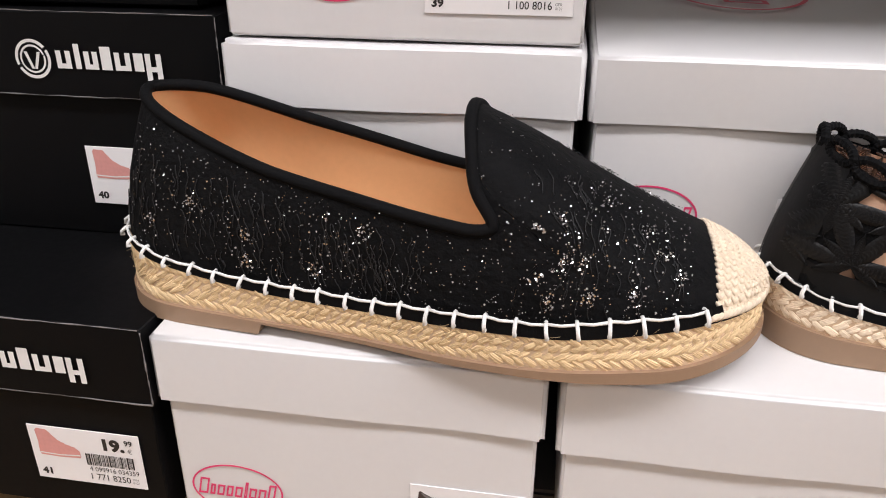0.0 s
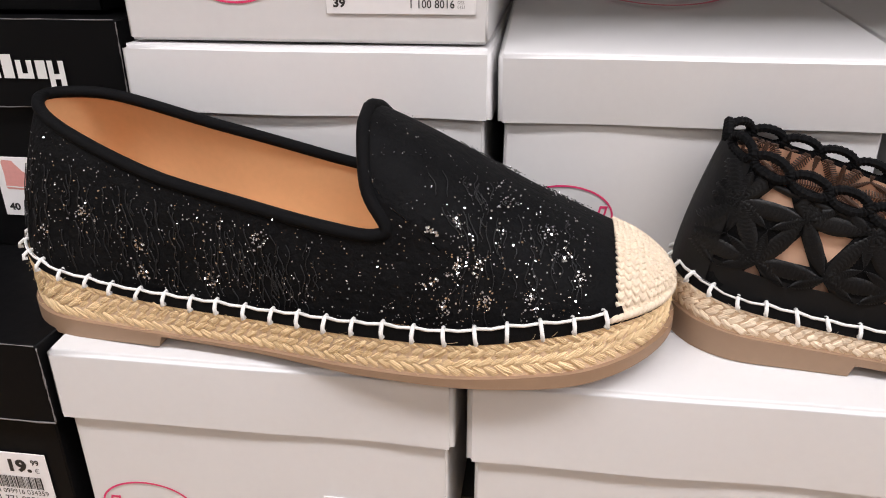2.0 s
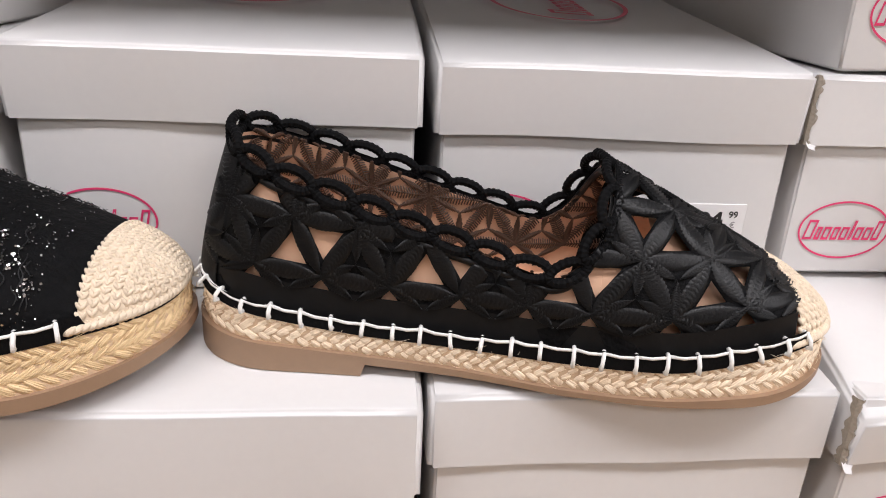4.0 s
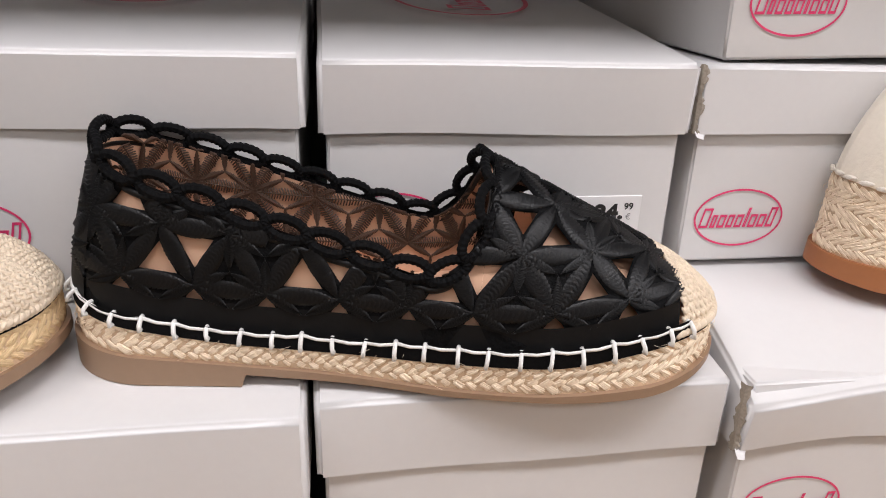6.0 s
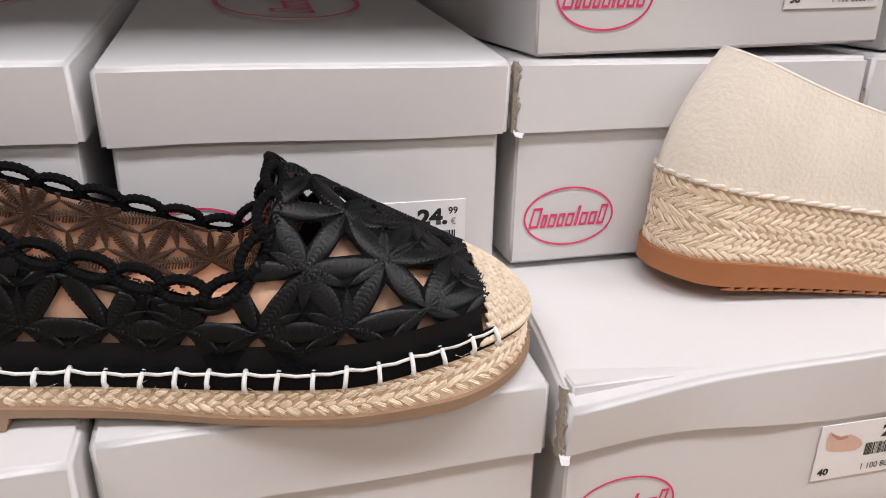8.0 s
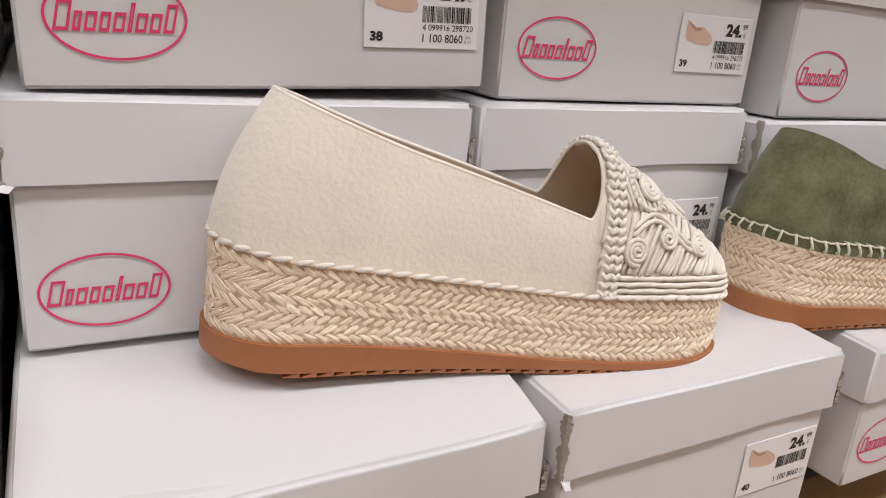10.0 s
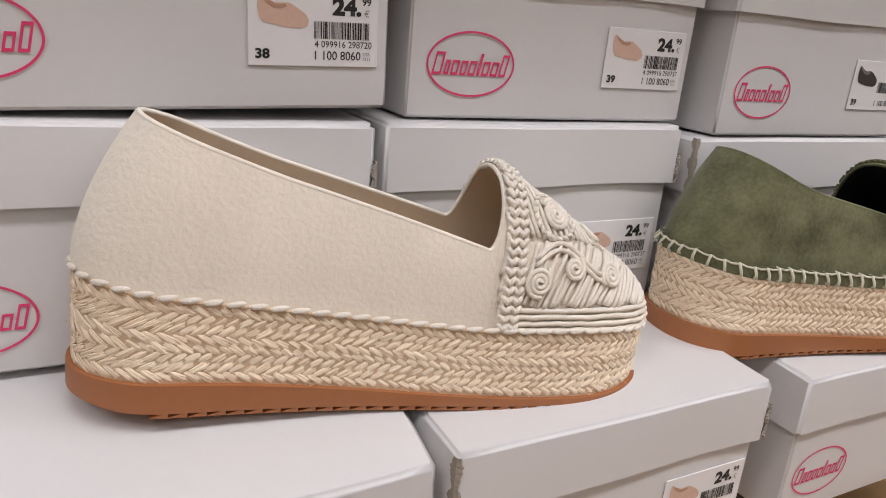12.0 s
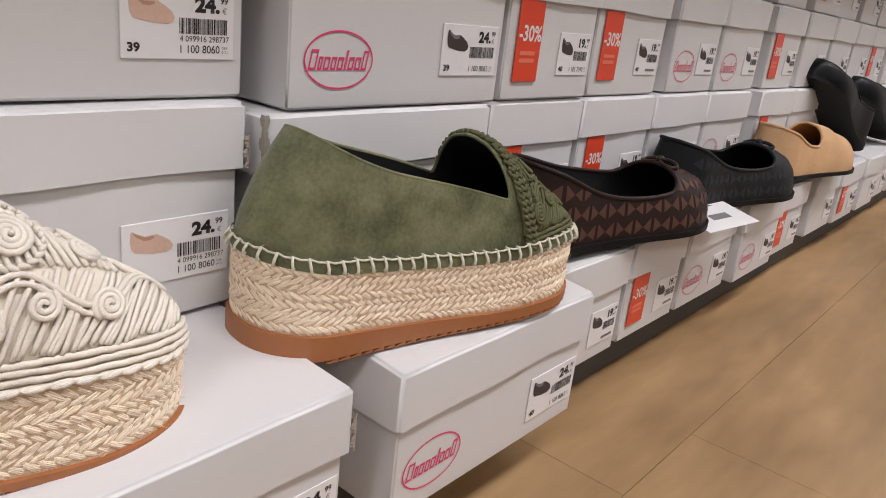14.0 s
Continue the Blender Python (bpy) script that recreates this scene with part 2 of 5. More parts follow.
def lerp(table, u):
    """Smooth reading of a table of (place, value) pairs."""
    xs, ys = [p[0] for p in table], [p[1] for p in table]
    if u <= xs[0]:
        return ys[0]
    for i in range(len(xs) - 1):
        if u <= xs[i + 1]:
            t = (u - xs[i]) / (xs[i + 1] - xs[i])
            t0 = ys[i + 1] - ys[i] if i == 0 else (ys[i + 1] - ys[i - 1]) * (xs[i + 1] - xs[i]) / (xs[i + 1] - xs[i - 1])
            j = min(i + 2, len(xs) - 1)
            t1 = ys[i + 1] - ys[i] if i + 2 > len(xs) - 1 else (ys[j] - ys[i]) * (xs[i + 1] - xs[i]) / (xs[j] - xs[i])
            return (2 * t**3 - 3 * t**2 + 1) * ys[i] + (t**3 - 2 * t**2 + t) * t0 + (-2 * t**3 + 3 * t**2) * ys[i + 1] + (t**3 - t**2) * t1
    return ys[-1]


TEXTS = {}


def text_mesh(words, mat, bold=0.0, squeeze=1.0):
    """Words as a flat mesh of height 1, its lower left corner at the origin, in the xz plane facing -y."""
    key = (words, mat.name, bold, squeeze)
    if key not in TEXTS:
        cu = bpy.data.curves.new("words", "FONT")
        cu.body, cu.size, cu.offset, cu.resolution_u = words, 1.0, bold, 3
        ob = new("words", cu)
        dg = bpy.context.evaluated_depsgraph_get()
        me = bpy.data.meshes.new_from_object(ob.evaluated_get(dg))
        bpy.data.objects.remove(ob)
        co = np.array([v.co[:] for v in me.vertices])
        lo, hi = co.min(0), co.max(0)
        k = 1.0 / (hi[1] - lo[1])
        for v in me.vertices:
            v.co = Vector(((v.co[0] - lo[0]) * k * squeeze, 0, (v.co[1] - lo[1]) * k))
        me.materials.clear()
        me.materials.append(mat)
        TEXTS[key] = (me, (hi[0] - lo[0]) * k * squeeze)
    return TEXTS[key]


def write(words, x, z, height, mat, parent, name="text", bold=0.0, squeeze=1.0, right=False, y=-0.0004):
    me, width = text_mesh(words, mat, bold, squeeze)
    ob = part(name, me, parent)
    ob.matrix_basis = Matrix.Translation((x - (width * height if right else 0), y, z)) @ Matrix.Diagonal((height, 1, height, 1))
    return ob


# ---- setting ----
def setting(name, lo, hi, mat, label, category, bevel=0.0):
    return tagged(new(name, block(name, lo, hi, mat, bevel)), label, category, kind="structure")


# Wood shop floor, built as a raised deck; its front edge is made up.
RAISED_FLOOR = 0.9072
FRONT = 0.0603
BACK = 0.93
WEST, EAST, SOUTH = -2.4, 5.2, -4.0
# Lower floor added below the camera; no view reaches it.
setting("floor", (WEST, SOUTH, -0.1), (EAST, BACK, 0.0), OAK, "unseen oak laminate lower floor, added under the camera", "floor")
setting("ceiling", (WEST, SOUTH, CEILING), (EAST, BACK + 0.12, CEILING + 0.1), WALL, "white painted shop ceiling", "ceiling")
setting("wall_north", (WEST, BACK, 0), (EAST, BACK + 0.12, CEILING - 0.002), WALL_PANEL, "dark grey wall behind the stacked shoe boxes", "wall")
# Not a known wall: unseen panel that keeps lamp light off the upper boxes.
setting("shade_panel_upper", (WEST, 0.172, 1.50), (EAST, 0.190, CEILING - 0.002), WALL_PANEL, "thin unseen dark panel, added to shade the upper boxes", "wall")
setting("wall_south", (WEST, SOUTH - 0.12, 0), (EAST, SOUTH, CEILING - 0.002), WALL, "plain white shop wall", "wall")
setting("wall_west", (WEST - 0.12, SOUTH - 0.12, 0), (WEST, BACK + 0.12, CEILING - 0.002), WALL, "plain white shop wall", "wall")
setting("wall_east", (EAST, SOUTH - 0.12, 0), (EAST + 0.12, BACK + 0.12, CEILING - 0.002), WALL, "plain white shop wall", "wall")
for px, py in PANELS:
    lampthing = thing("ceiling_light", "flat white ceiling light panel, switched on", "ceiling light", "ceiling lights", at=pose(px, py, CEILING))
    part("frame", block("frame", (-0.58, -0.18, -0.04), (0.58, 0.18, 0.0), PANEL, 0.004), lampthing)
    part("diffuser", block("diffuser", (-0.55, -0.15, -0.044), (0.55, 0.15, -0.038), DIFFUSER, 0.001), lampthing)
# Added, unseen support for the raised floor boards.
setting("added_base", (WEST + 0.4, FRONT + 0.03, 0.0), (EAST - 0.4, BACK - 0.002, RAISED_FLOOR - 0.03), PANEL, "unseen white base, added under the raised oak floor", "display base", 0.003)
setting("plinth_west", (WEST + 0.4, 0.2835, RAISED_FLOOR), (0.3825, BACK - 0.004, 0.9279), PLINTH_SHADE, "low plinth under the shoe boxes, coloured dark for their shade", "plinth", 0.002)
setting("plinth_east", (0.3825, 0.2835, RAISED_FLOOR), (EAST - 0.4, BACK - 0.004, 0.9477), PLINTH_SHADE, "low plinth under the shoe boxes, coloured dark for their shade", "plinth", 0.002)

# oak boards of the shop floor, built as a raised deck
deck = thing("raised_floor_boards", "light oak laminate shop floor boards, built as a raised deck", "deck", kind="structure")
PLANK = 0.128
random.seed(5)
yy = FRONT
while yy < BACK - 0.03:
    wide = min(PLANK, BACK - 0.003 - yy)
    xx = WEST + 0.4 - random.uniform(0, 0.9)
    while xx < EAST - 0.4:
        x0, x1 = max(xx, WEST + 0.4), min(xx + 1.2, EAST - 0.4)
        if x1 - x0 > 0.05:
            part("board", block("board", (x0 + 0.0002, yy + 0.0002, RAISED_FLOOR - 0.029), (x1 - 0.0002, yy + wide - 0.0002, RAISED_FLOOR), OAK, 0.00015, 1), deck)
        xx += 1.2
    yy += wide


# ---- shoe boxes ----
def round_normals(me):
    """Normals weighted by area, so that flat sides stay flat and folds look rounded."""
    acc = [Vector((0, 0, 0)) for _ in me.vertices]
    for f in me.polygons:
        for i in f.vertices:
            acc[i] += f.normal * f.area
    me.update()
    me.normals_split_custom_set_from_vertices([tuple(a.normalized()) for a in acc])


def carton(name, w, d, h, mat, seed, bevel=0.0012, wob=0.0006, bulge=0.0, cuts=8, bottom=False, crush=0.0):
    """An open cardboard tray turned over: four sides and a top, a little uneven. Origin at the middle of the front lower edge."""
    bm = bmesh.new()
    bmesh.ops.create_cube(bm, size=1.0)
    for v in bm.verts:
        v.co = Vector((v.co.x * w, (v.co.y + 0.5) * d, (v.co.z + 0.5) * h))
    if not bottom:
        low = [f for f in bm.faces if f.normal.z < -0.5]
        bmesh.ops.delete(bm, geom=low, context="FACES_ONLY")
    sharp = [e for e in bm.edges if len(e.link_faces) == 2]
    bmesh.ops.bevel(bm, geom=sharp, offset=bevel, segments=3, affect="EDGES")
    long = [e for e in bm.edges if e.calc_length() > 0.05]
    bmesh.ops.subdivide_edges(bm, edges=long, cuts=cuts, use_grid_fill=True)
    for v in bm.verts:
        n = Vector((noise.noise((v.co.x * 14 + seed, v.co.y * 9, v.co.z * 11)), noise.noise((v.co.x * 14, v.co.y * 9 + seed, v.co.z * 11 + 5)),
                    noise.noise((v.co.x * 12 + 9, v.co.y * 8, v.co.z * 11 + seed))))
        low = 1.0 - v.co.z / h
        v.co += n * wob * (1.0 if bottom else 1.0 + 1.2 * low)
        if bulge:
            v.co.z += bulge * (v.co.z / h) * min(1.0, max(0.0, v.co.y / 0.085)) ** 0.7
        if crush and v.co.z > h * 0.6:
            # the front edge is pressed down in a slanting fold
            k = max(0.0, 0.5 - v.co.x / w)
            v.co.z -= crush * k * max(0.0, 1 - v.co.y / 0.05) ** 1.3
            v.co.y -= crush * 0.25 * k * max(0.0, 1 - v.co.y / 0.02)
    me = bpy.data.meshes.new(name)
    bm.to_mesh(me)
    bm.free()
    me.materials.append(mat)
    me.polygons.foreach_set("use_smooth", [True] * len(me.polygons))
    round_normals(me)
    return me


MESHES = {}


def shared(key, make):
    if key not in MESHES:
        MESHES[key] = make()
    return MESHES[key]


def oval_ring(w, h, band, mat):
    n, v = 64, []
    for i in range(n):
        a = 2 * math.pi * i / n
        for s in (1.0, 0.0):
            v.append((math.cos(a) * (w / 2 - band * s), 0, math.sin(a) * (h / 2 - band * s)))
    f = [(2 * i, 2 * i + 1, (2 * i + 3) % (2 * n), (2 * i + 2) % (2 * n)) for i in range(n)]
    return mesh_of("oval", v, f, mat, False)


def script_bars(w, h, mat):
    """A row of plain slanted blocks that stands for a brand's lettering."""
    p, lean, x = Pile(), 0.22, 0.0
    sizes = ((1.3, 1.0), (0.7, 0.66), (1.0, 0.66), (0.9, 0.66), (1.0, 0.66), (0.4, 1.0), (1.0, 0.66), (1.0, 0.66), (1.0, 1.0))
    unit = w / (sum(q for q, _ in sizes) + 0.28 * (len(sizes) - 1))
    for wide, tall in sizes:
        z0, z1, a, b = -h / 2, -h / 2 + h * tall, x - w / 2, x - w / 2 + wide * unit
        t = min(unit * 0.25, (b - a) * 0.45)
        for q0, q1, r0, r1 in ((a, a + t, z0, z1), (b - t, b, z0, z1), (a, b, z0, z0 + h * 0.12), (a, b, z1 - h * 0.12, z1)):
            k = -0.00002 * len(p.v) / 4 % 0.0001
            p.add([(q0 + r0 * lean, k, r0), (q1 + r0 * lean, k, r0), (q1 + r1 * lean, k, r1), (q0 + r1 * lean, k, r1)], [(0, 1, 2, 3)])
        x += (wide + 0.28) * unit
    return p.mesh("lettering", mat, False)


def barcode(w, h, mat, seed):
    p, rnd, x = Pile(), random.Random(seed), 0.0
    while x < w - w / 60:
        b = w / 95 * rnd.choice((1, 1, 2, 3))
        p.add([(x, 0, 0), (x + b, 0, 0), (x + b, 0, h), (x, 0, h)], [(0, 1, 2, 3)])
        x += b + w / 95 * rnd.choice((1, 1, 2))
    return p.mesh("barcode", mat, False)


def printed_shoe(w, h, mat, kind, piece="whole"):
    """The small picture of a shoe on a price label: its whole outline, or the part that differs in tone."""
    if kind == "high_top":
        out = [(0, 0.1), (0.02, 0.5), (0.0, 0.93), (0.05, 1), (0.28, 0.98), (0.36, 0.85), (0.5, 0.64), (0.68, 0.50), (0.88, 0.42), (0.98, 0.3), (1, 0.12), (0.97, 0.03), (0.5, 0), (0.03, 0.02)]
        tone = [(0.01, 0.13), (0.5, 0.10), (0.98, 0.16), (0.99, 0.11), (0.5, 0.06), (0.01, 0.09)]
    else:
        out = [(0.02, 0.93), (0.0, 0.6), (0.03, 0.32), (0.1, 0.16), (0.5, 0.03), (0.85, 0), (0.97, 0.09), (1.0, 0.24), (0.94, 0.42), (0.78, 0.6), (0.62, 0.74), (0.52, 0.74), (0.34, 0.72), (0.16, 0.86), (0.06, 0.97)]
        tone = [(0.06, 0.92), (0.17, 0.83), (0.34, 0.69), (0.54, 0.70), (0.57, 0.63), (0.45, 0.56), (0.30, 0.58), (0.13, 0.76)]
    return mesh_of("shoe_picture", [(x * w, 0, z * h) for x, z in (out if piece == "whole" else tone)], [tuple(range(len(out if piece == "whole" else tone)))], mat, False)


def price_label(box, x0, z0, w, h, y, euros="", cents="99", size="", code="", number="", picture=None, kind="flat", seed=1, sharp=True):
    """A white price label, lower left corner at x0, z0 on a box front."""
    lab = part("price_label", shared(("label", w, h), lambda: block("price_label", (0, -0.00025, 0), (w, 0.0003, h), LABEL, 0.0002, 1)), box,
               "white price label with black print")
    lab.matrix_basis = Matrix.Translation((x0, y, z0))
    k = h / 0.031
    if picture:
        o = part("shoe_picture", shared(("pic", picture.name, kind, w), lambda: printed_shoe(w * 0.38, h * (0.42 if kind == "flat" else 0.5), picture, kind)), lab)
        o.location = (w * 0.07, -0.0004, h * (0.48 if kind == "flat" else 0.45))
        tone = shared(("tone", picture.name, kind, w), lambda: printed_shoe(w * 0.38, h * (0.42 if kind == "flat" else 0.5), WHITE_INK if kind != "flat" else GREY_INK if picture is DARK_PRINT else BEIGE_SHADE, kind, "tone"))
        part("shoe_detail", tone, lab).location = (w * 0.07, -0.0005, h * (0.48 if kind == "flat" else 0.45))
    if euros:
        write(euros + ".", w * 0.86, h * 0.66, h * 0.23, BLACK_INK, lab, "price", 0.05, 1.15, right=True)
        write(cents, w * 0.865, h * 0.80, h * 0.10, BLACK_INK, lab, "price_cents", 0.02, 1.0)
        write("€", w * 0.885, h * 0.66, h * 0.09, GREY_INK, lab, "currency")
    o = tagged(part("barcode", shared(("bar", w, seed), lambda: barcode(w * 0.44, h * 0.22, BLACK_INK, seed)), lab), kind="stuff")
    o.location = (w * 0.49, -0.0004, h * 0.36)
    if code:
        write(code, w * 0.95, h * 0.25, h * 0.085, BLACK_INK, lab, "barcode_number", right=True, squeeze=0.95)
    if number:
        write(number, w * 0.86, h * 0.09, h * 0.115, BLACK_INK, lab, "article_number", 0.005, 0.92, right=True)
        write("GER", w * 0.88, h * 0.15, h * 0.04, GREY_INK, lab, "small_print")
        write("0121", w * 0.88, h * 0.09, h * 0.04, GREY_INK, lab, "small_print")
    else:
        o = part("small_print", shared(("bars", w, h), lambda: block("small_print", (0, -0.0002, 0), (w * 0.4, 0, h * 0.07), GREY_INK)), lab)
        o.location = (w * 0.5, -0.00025, h * 0.1)
    if size:
        write(size, w * 0.05, h * 0.09, h * 0.13, BLACK_INK, lab, "size", 0.04, 1.15)
    return lab


def sale_sticker(box, x0, z0, w, h, y, tilt=0.0):
    st = part("sale_sticker", shared(("sticker", w, h), lambda: block("sale_sticker", (0, -0.0003, 0), (w, 0.0003, h), RED, 0.0002, 1)), box, "glossy red discount sticker")
    st.matrix_basis = Matrix.Translation((x0, y, z0)) @ pose(0, 0, 0, 0, tilt, 0)
    write("-30%", w * 0.06, h * 0.5, h * 0.2, WHITE_INK, st, "discount", 0.02, 0.86 * w / h / 0.5)
    for k in range(2):
        o = part("small_print", shared(("sbars", w, h), lambda: block("small_print", (0, -0.0002, 0), (w * 0.62, 0, h * 0.05), RED_PALE)), st)
        o.location = (w * 0.16, -0.0003, h * (0.33 - 0.09 * k))


BOX_W, BOX_D, BOX_H, LID_H = 0.1602, 0.272, 0.0945, 0.0297


def shoe_box(x0, x1, y, z0, z1, label, seed, lid=True, lid_h=LID_H, oval=True, turn=0.0, tip=0.0, mat=CARD, bulge=0.0, depth=BOX_D, group="stacked white shoe boxes",
             oval_x=None, oval_z=None, lid_oval=False, oval_ink=None, rise=0.0):
    """A shoe box with its lid; x0, x1 are the lid's ends, y its front."""
    w, h = x1 - x0, z1 - z0
    box = thing("shoe_box", label, "shoe box", group, at=pose((x0 + x1) / 2, y, z0 + abs(math.sin(radians(tip))) * (x1 - x0) / 2, 0, tip, turn))
    bw, inset = round(w - 0.006, 3), 0.0028
    bh = h - 0.0015
    body = part("body", shared(("body", bw, round(bh, 3), mat.name, depth, seed % 3), lambda: carton("body", bw, depth - 0.005, bh, mat, seed % 3, 0.0013, wob=0.0002, bottom=True)), box)
    body.location = (0, inset, 0)
    if lid:
        lw = round(w, 3)
        top = part("lid", shared(("lid", lw, round(lid_h, 3), mat.name, depth, bulge, seed % 4), lambda: carton("lid", lw, depth, lid_h, mat, seed % 4 + 3, 0.0022, wob=0.0026 if bulge > 0.008 else 0.0007, bulge=bulge, cuts=14 if bulge > 0.008 else 8, crush=0.008 if bulge > 0.008 else 0.0)), box)
        top.matrix_basis = pose(0, 0, h - lid_h, rise)
        if lid_oval:
            ring = part("lid_oval", shared(("ovalbig",), lambda: oval_ring(0.116, 0.078, 0.0026, PALE_PINK)), box, "pink printed oval")
            ring.matrix_basis = pose(0, 0, h - lid_h, rise) @ pose(0, depth * 0.54, lid_h + 0.0021 + bulge, -90, 0, 90)
            o = part("lid_lettering", shared(("scriptbig",), lambda: script_bars(0.084, 0.022, PALE_PINK)), box, "pink brand lettering")
            o.matrix_basis = pose(0, 0, h - lid_h, rise) @ pose(0, depth * 0.54, lid_h + 0.0024 + bulge, -90, 0, 90)
    if oval:
        ink = oval_ink or PINK_INK
        ox = oval_x if oval_x is not None else -w / 2 + 0.0306
        oz = oval_z if oval_z is not None else 0.0252
        ring = part("oval", shared(("oval", ink.name), lambda: oval_ring(0.0441, 0.0279, 0.0009, ink)), box, "pink printed oval")
        ring.location = (ox, inset - 0.0005, oz)
        o = part("lettering", shared(("script", ink.name), lambda: script_bars(0.0369, 0.0095, ink)), box, "pink brand lettering")
        o.location = (ox, inset - 0.0005, oz)
    return box


LY = 0.0028 - 0.0006
LW, LH = 0.0504, 0.0284
PLINTH = 0.9477
TOP0 = 1.0323
FOOT1 = 1.0391
TOP1 = (1.1421, 1.1412, 1.1385, 1.1376, 1.1376, 1.1322)
TOP2 = 1.2258
FOOT3 = TOP2 + 0.0012
WB = "white card shoe box with pink oval"

# lower row, pulled forward, shoes stand on it
LOWER = [
    (-0.1134, 0.0549, 0.2322, 0.0),
    (0.0594, 0.2214, 0.2322, 0.0),
    (0.2245, 0.3802, 0.2412, 0.6),
    (0.3847, 0.5598, 0.2358, -1.0),
    (0.5652, 0.7326, 0.2313, 0.3),
    (0.7623, 0.9333, 0.2331, 0.0),
    (0.9414, 1.0422, 0.261, 0.0),
    (1.0467, 1.1529, 0.2619, 0.0),
    (1.1556, 1.2744, 0.261, 0.0),
    (1.2825, 1.404, 0.2547, 0.0),
    (1.4085, 1.521, 0.261, 0.0),
]
lower = []
for n, (a, b, y, turn) in enumerate(LOWER):
    words = WB + (", lid crumpled, under a shoe" if n in (3, 4) else ", lid closed, under a shoe")
    bx = shoe_box(a, b, y, PLINTH if n > 2 else 0.9279, TOP0 + (0.004 if n == 4 else -0.002 if n == 5 else 0), words, n, turn=turn, lid_h=(0.0320, 0.0370, 0.0305)[n] if n < 3 else LID_H, bulge=0.0125 if n == 3 else 0.004 if n == 4 else 0.006, group="lower row of white shoe boxes", oval=n not in (6, 7, 10),
                  oval_ink=PALE_PINK if n > 6 else None, oval_z=0.0243, lid_oval=n in (3,))
    lower.append(bx)
    w = b - a
    lx = w / 2 - LW - 0.006
    if n == 0:
        price_label(bx, lx, 0.012, LW, LH, LY, "24", picture=DARK_PRINT, seed=11)
    elif n in (3, 4):
        price_label(bx, lx, 0.020, LW, LH, LY, "24", size="40", number="1 100 8060", picture=BEIGE_PRINT, seed=12)
    elif n == 5:
        price_label(bx, lx, 0.012, LW, LH, LY, "24", size="40", number="1 100 8062", picture=DARK_PRINT, seed=13)
    elif n >= 6:
        price_label(bx, w / 2 - LW * 0.8 - 0.006, 0.012, LW * 0.8, LH, LY, "19", picture=DARK_PRINT, seed=14)
        if n in (7, 10):
            sale_sticker(bx, -w / 2 + 0.012, 0.012, 0.027, 0.045, LY - 0.0006)

# second row
SECOND = [
    (-0.1035, 0.0603, 0.3105),
    (0.063, 0.2232, 0.3123),
    (0.2277, 0.3852, 0.3141),
    (0.3879, 0.5652, 0.3168),
    (0.5706, 0.7389, 0.3204),
    (0.7461, 0.9153, 0.3168),
    (0.9198, 1.0341, 0.3195),
    (1.0368, 1.1583, 0.3195),
    (1.1619, 1.2816, 0.3195),
    (1.2843, 1.404, 0.3195),
    (1.4292, 1.5552, 0.315),
]
second = []
for n, (a, b, y) in enumerate(SECOND):
    w = b - a
    words = WB + (", lid corner torn" if n == 3 else ", lid on, in the stack")
    # Lids 1 and 2 rise at the back, tilted to fit the camera's view.
    bx = shoe_box(a, b, y, FOOT1 + (0.0075 if n == 3 else 0.003 if n == 4 else 0), TOP1[min(n, 5)], words, n + 1, oval=n not in (0, 6, 7, 8), lid_oval=n in (1, 2), rise=5.5 if n in (1, 2) else 0.0, oval_z=0.0216 if n == 3 else 0.0306, oval_ink=PALE_PINK if n > 5 else None)
    second.append(bx)
    lx = w / 2 - LW - 0.008
    if n in (1, 2):
        price_label(bx, lx - 0.0165, 0.009, LW * 1.15, LH * 1.15, LY, "24", picture=DARK_PRINT, number="1 100 8016", seed=21)
    elif n == 4:
        price_label(bx, lx, 0.018, LW, LH, LY, "24", code="4 099916 298737", number="1 100 8060", size="39", picture=BEIGE_PRINT, seed=22)
    elif n >= 6:
        price_label(bx, w / 2 - LW * 0.8 - 0.006, 0.016, LW * 0.8, LH, LY, "19", picture=DARK_PRINT, seed=23)
        if n in (6, 7, 10):
            sale_sticker(bx, -w / 2 + 0.014, 0.018, 0.027, 0.045, LY - 0.0006)

# boxes behind the second row where nothing stands on it
for n in (1, 2):
    a, b, y = SECOND[n]
    shoe_box(a, b, y + BOX_D + 0.006, FOOT1, TOP1[n] - 0.002, "plain white card shoe box at the back of the shelf", n, oval=False)

# third row
THIRD = [
    (-0.1035, 0.0612, 0.3123, "39", "1 100 8016", "4 099916 300898", 0),
    (0.3942, 0.5724, 0.3168, "38", "1 100 8060", "4 099916 298720", 0),
    (0.5787, 0.7434, 0.3249, "39", "1 100 8060", "4 099916 298737", 0),
    (0.7551, 0.9207, 0.315, "39", "1 100 8062", "", 0),
    (0.9225, 1.0341, 0.3168, "40", "1 105 7040", "", 1),
    (1.0359, 1.1556, 0.3195, "40", "", "", 1),
    (1.1736, 1.2816, 0.3195, "", "", "", 0),
    (1.2852, 1.4058, 0.3195, "", "", "", 0),
    (1.4328, 1.5462, 0.3195, "", "", "", 1),
]
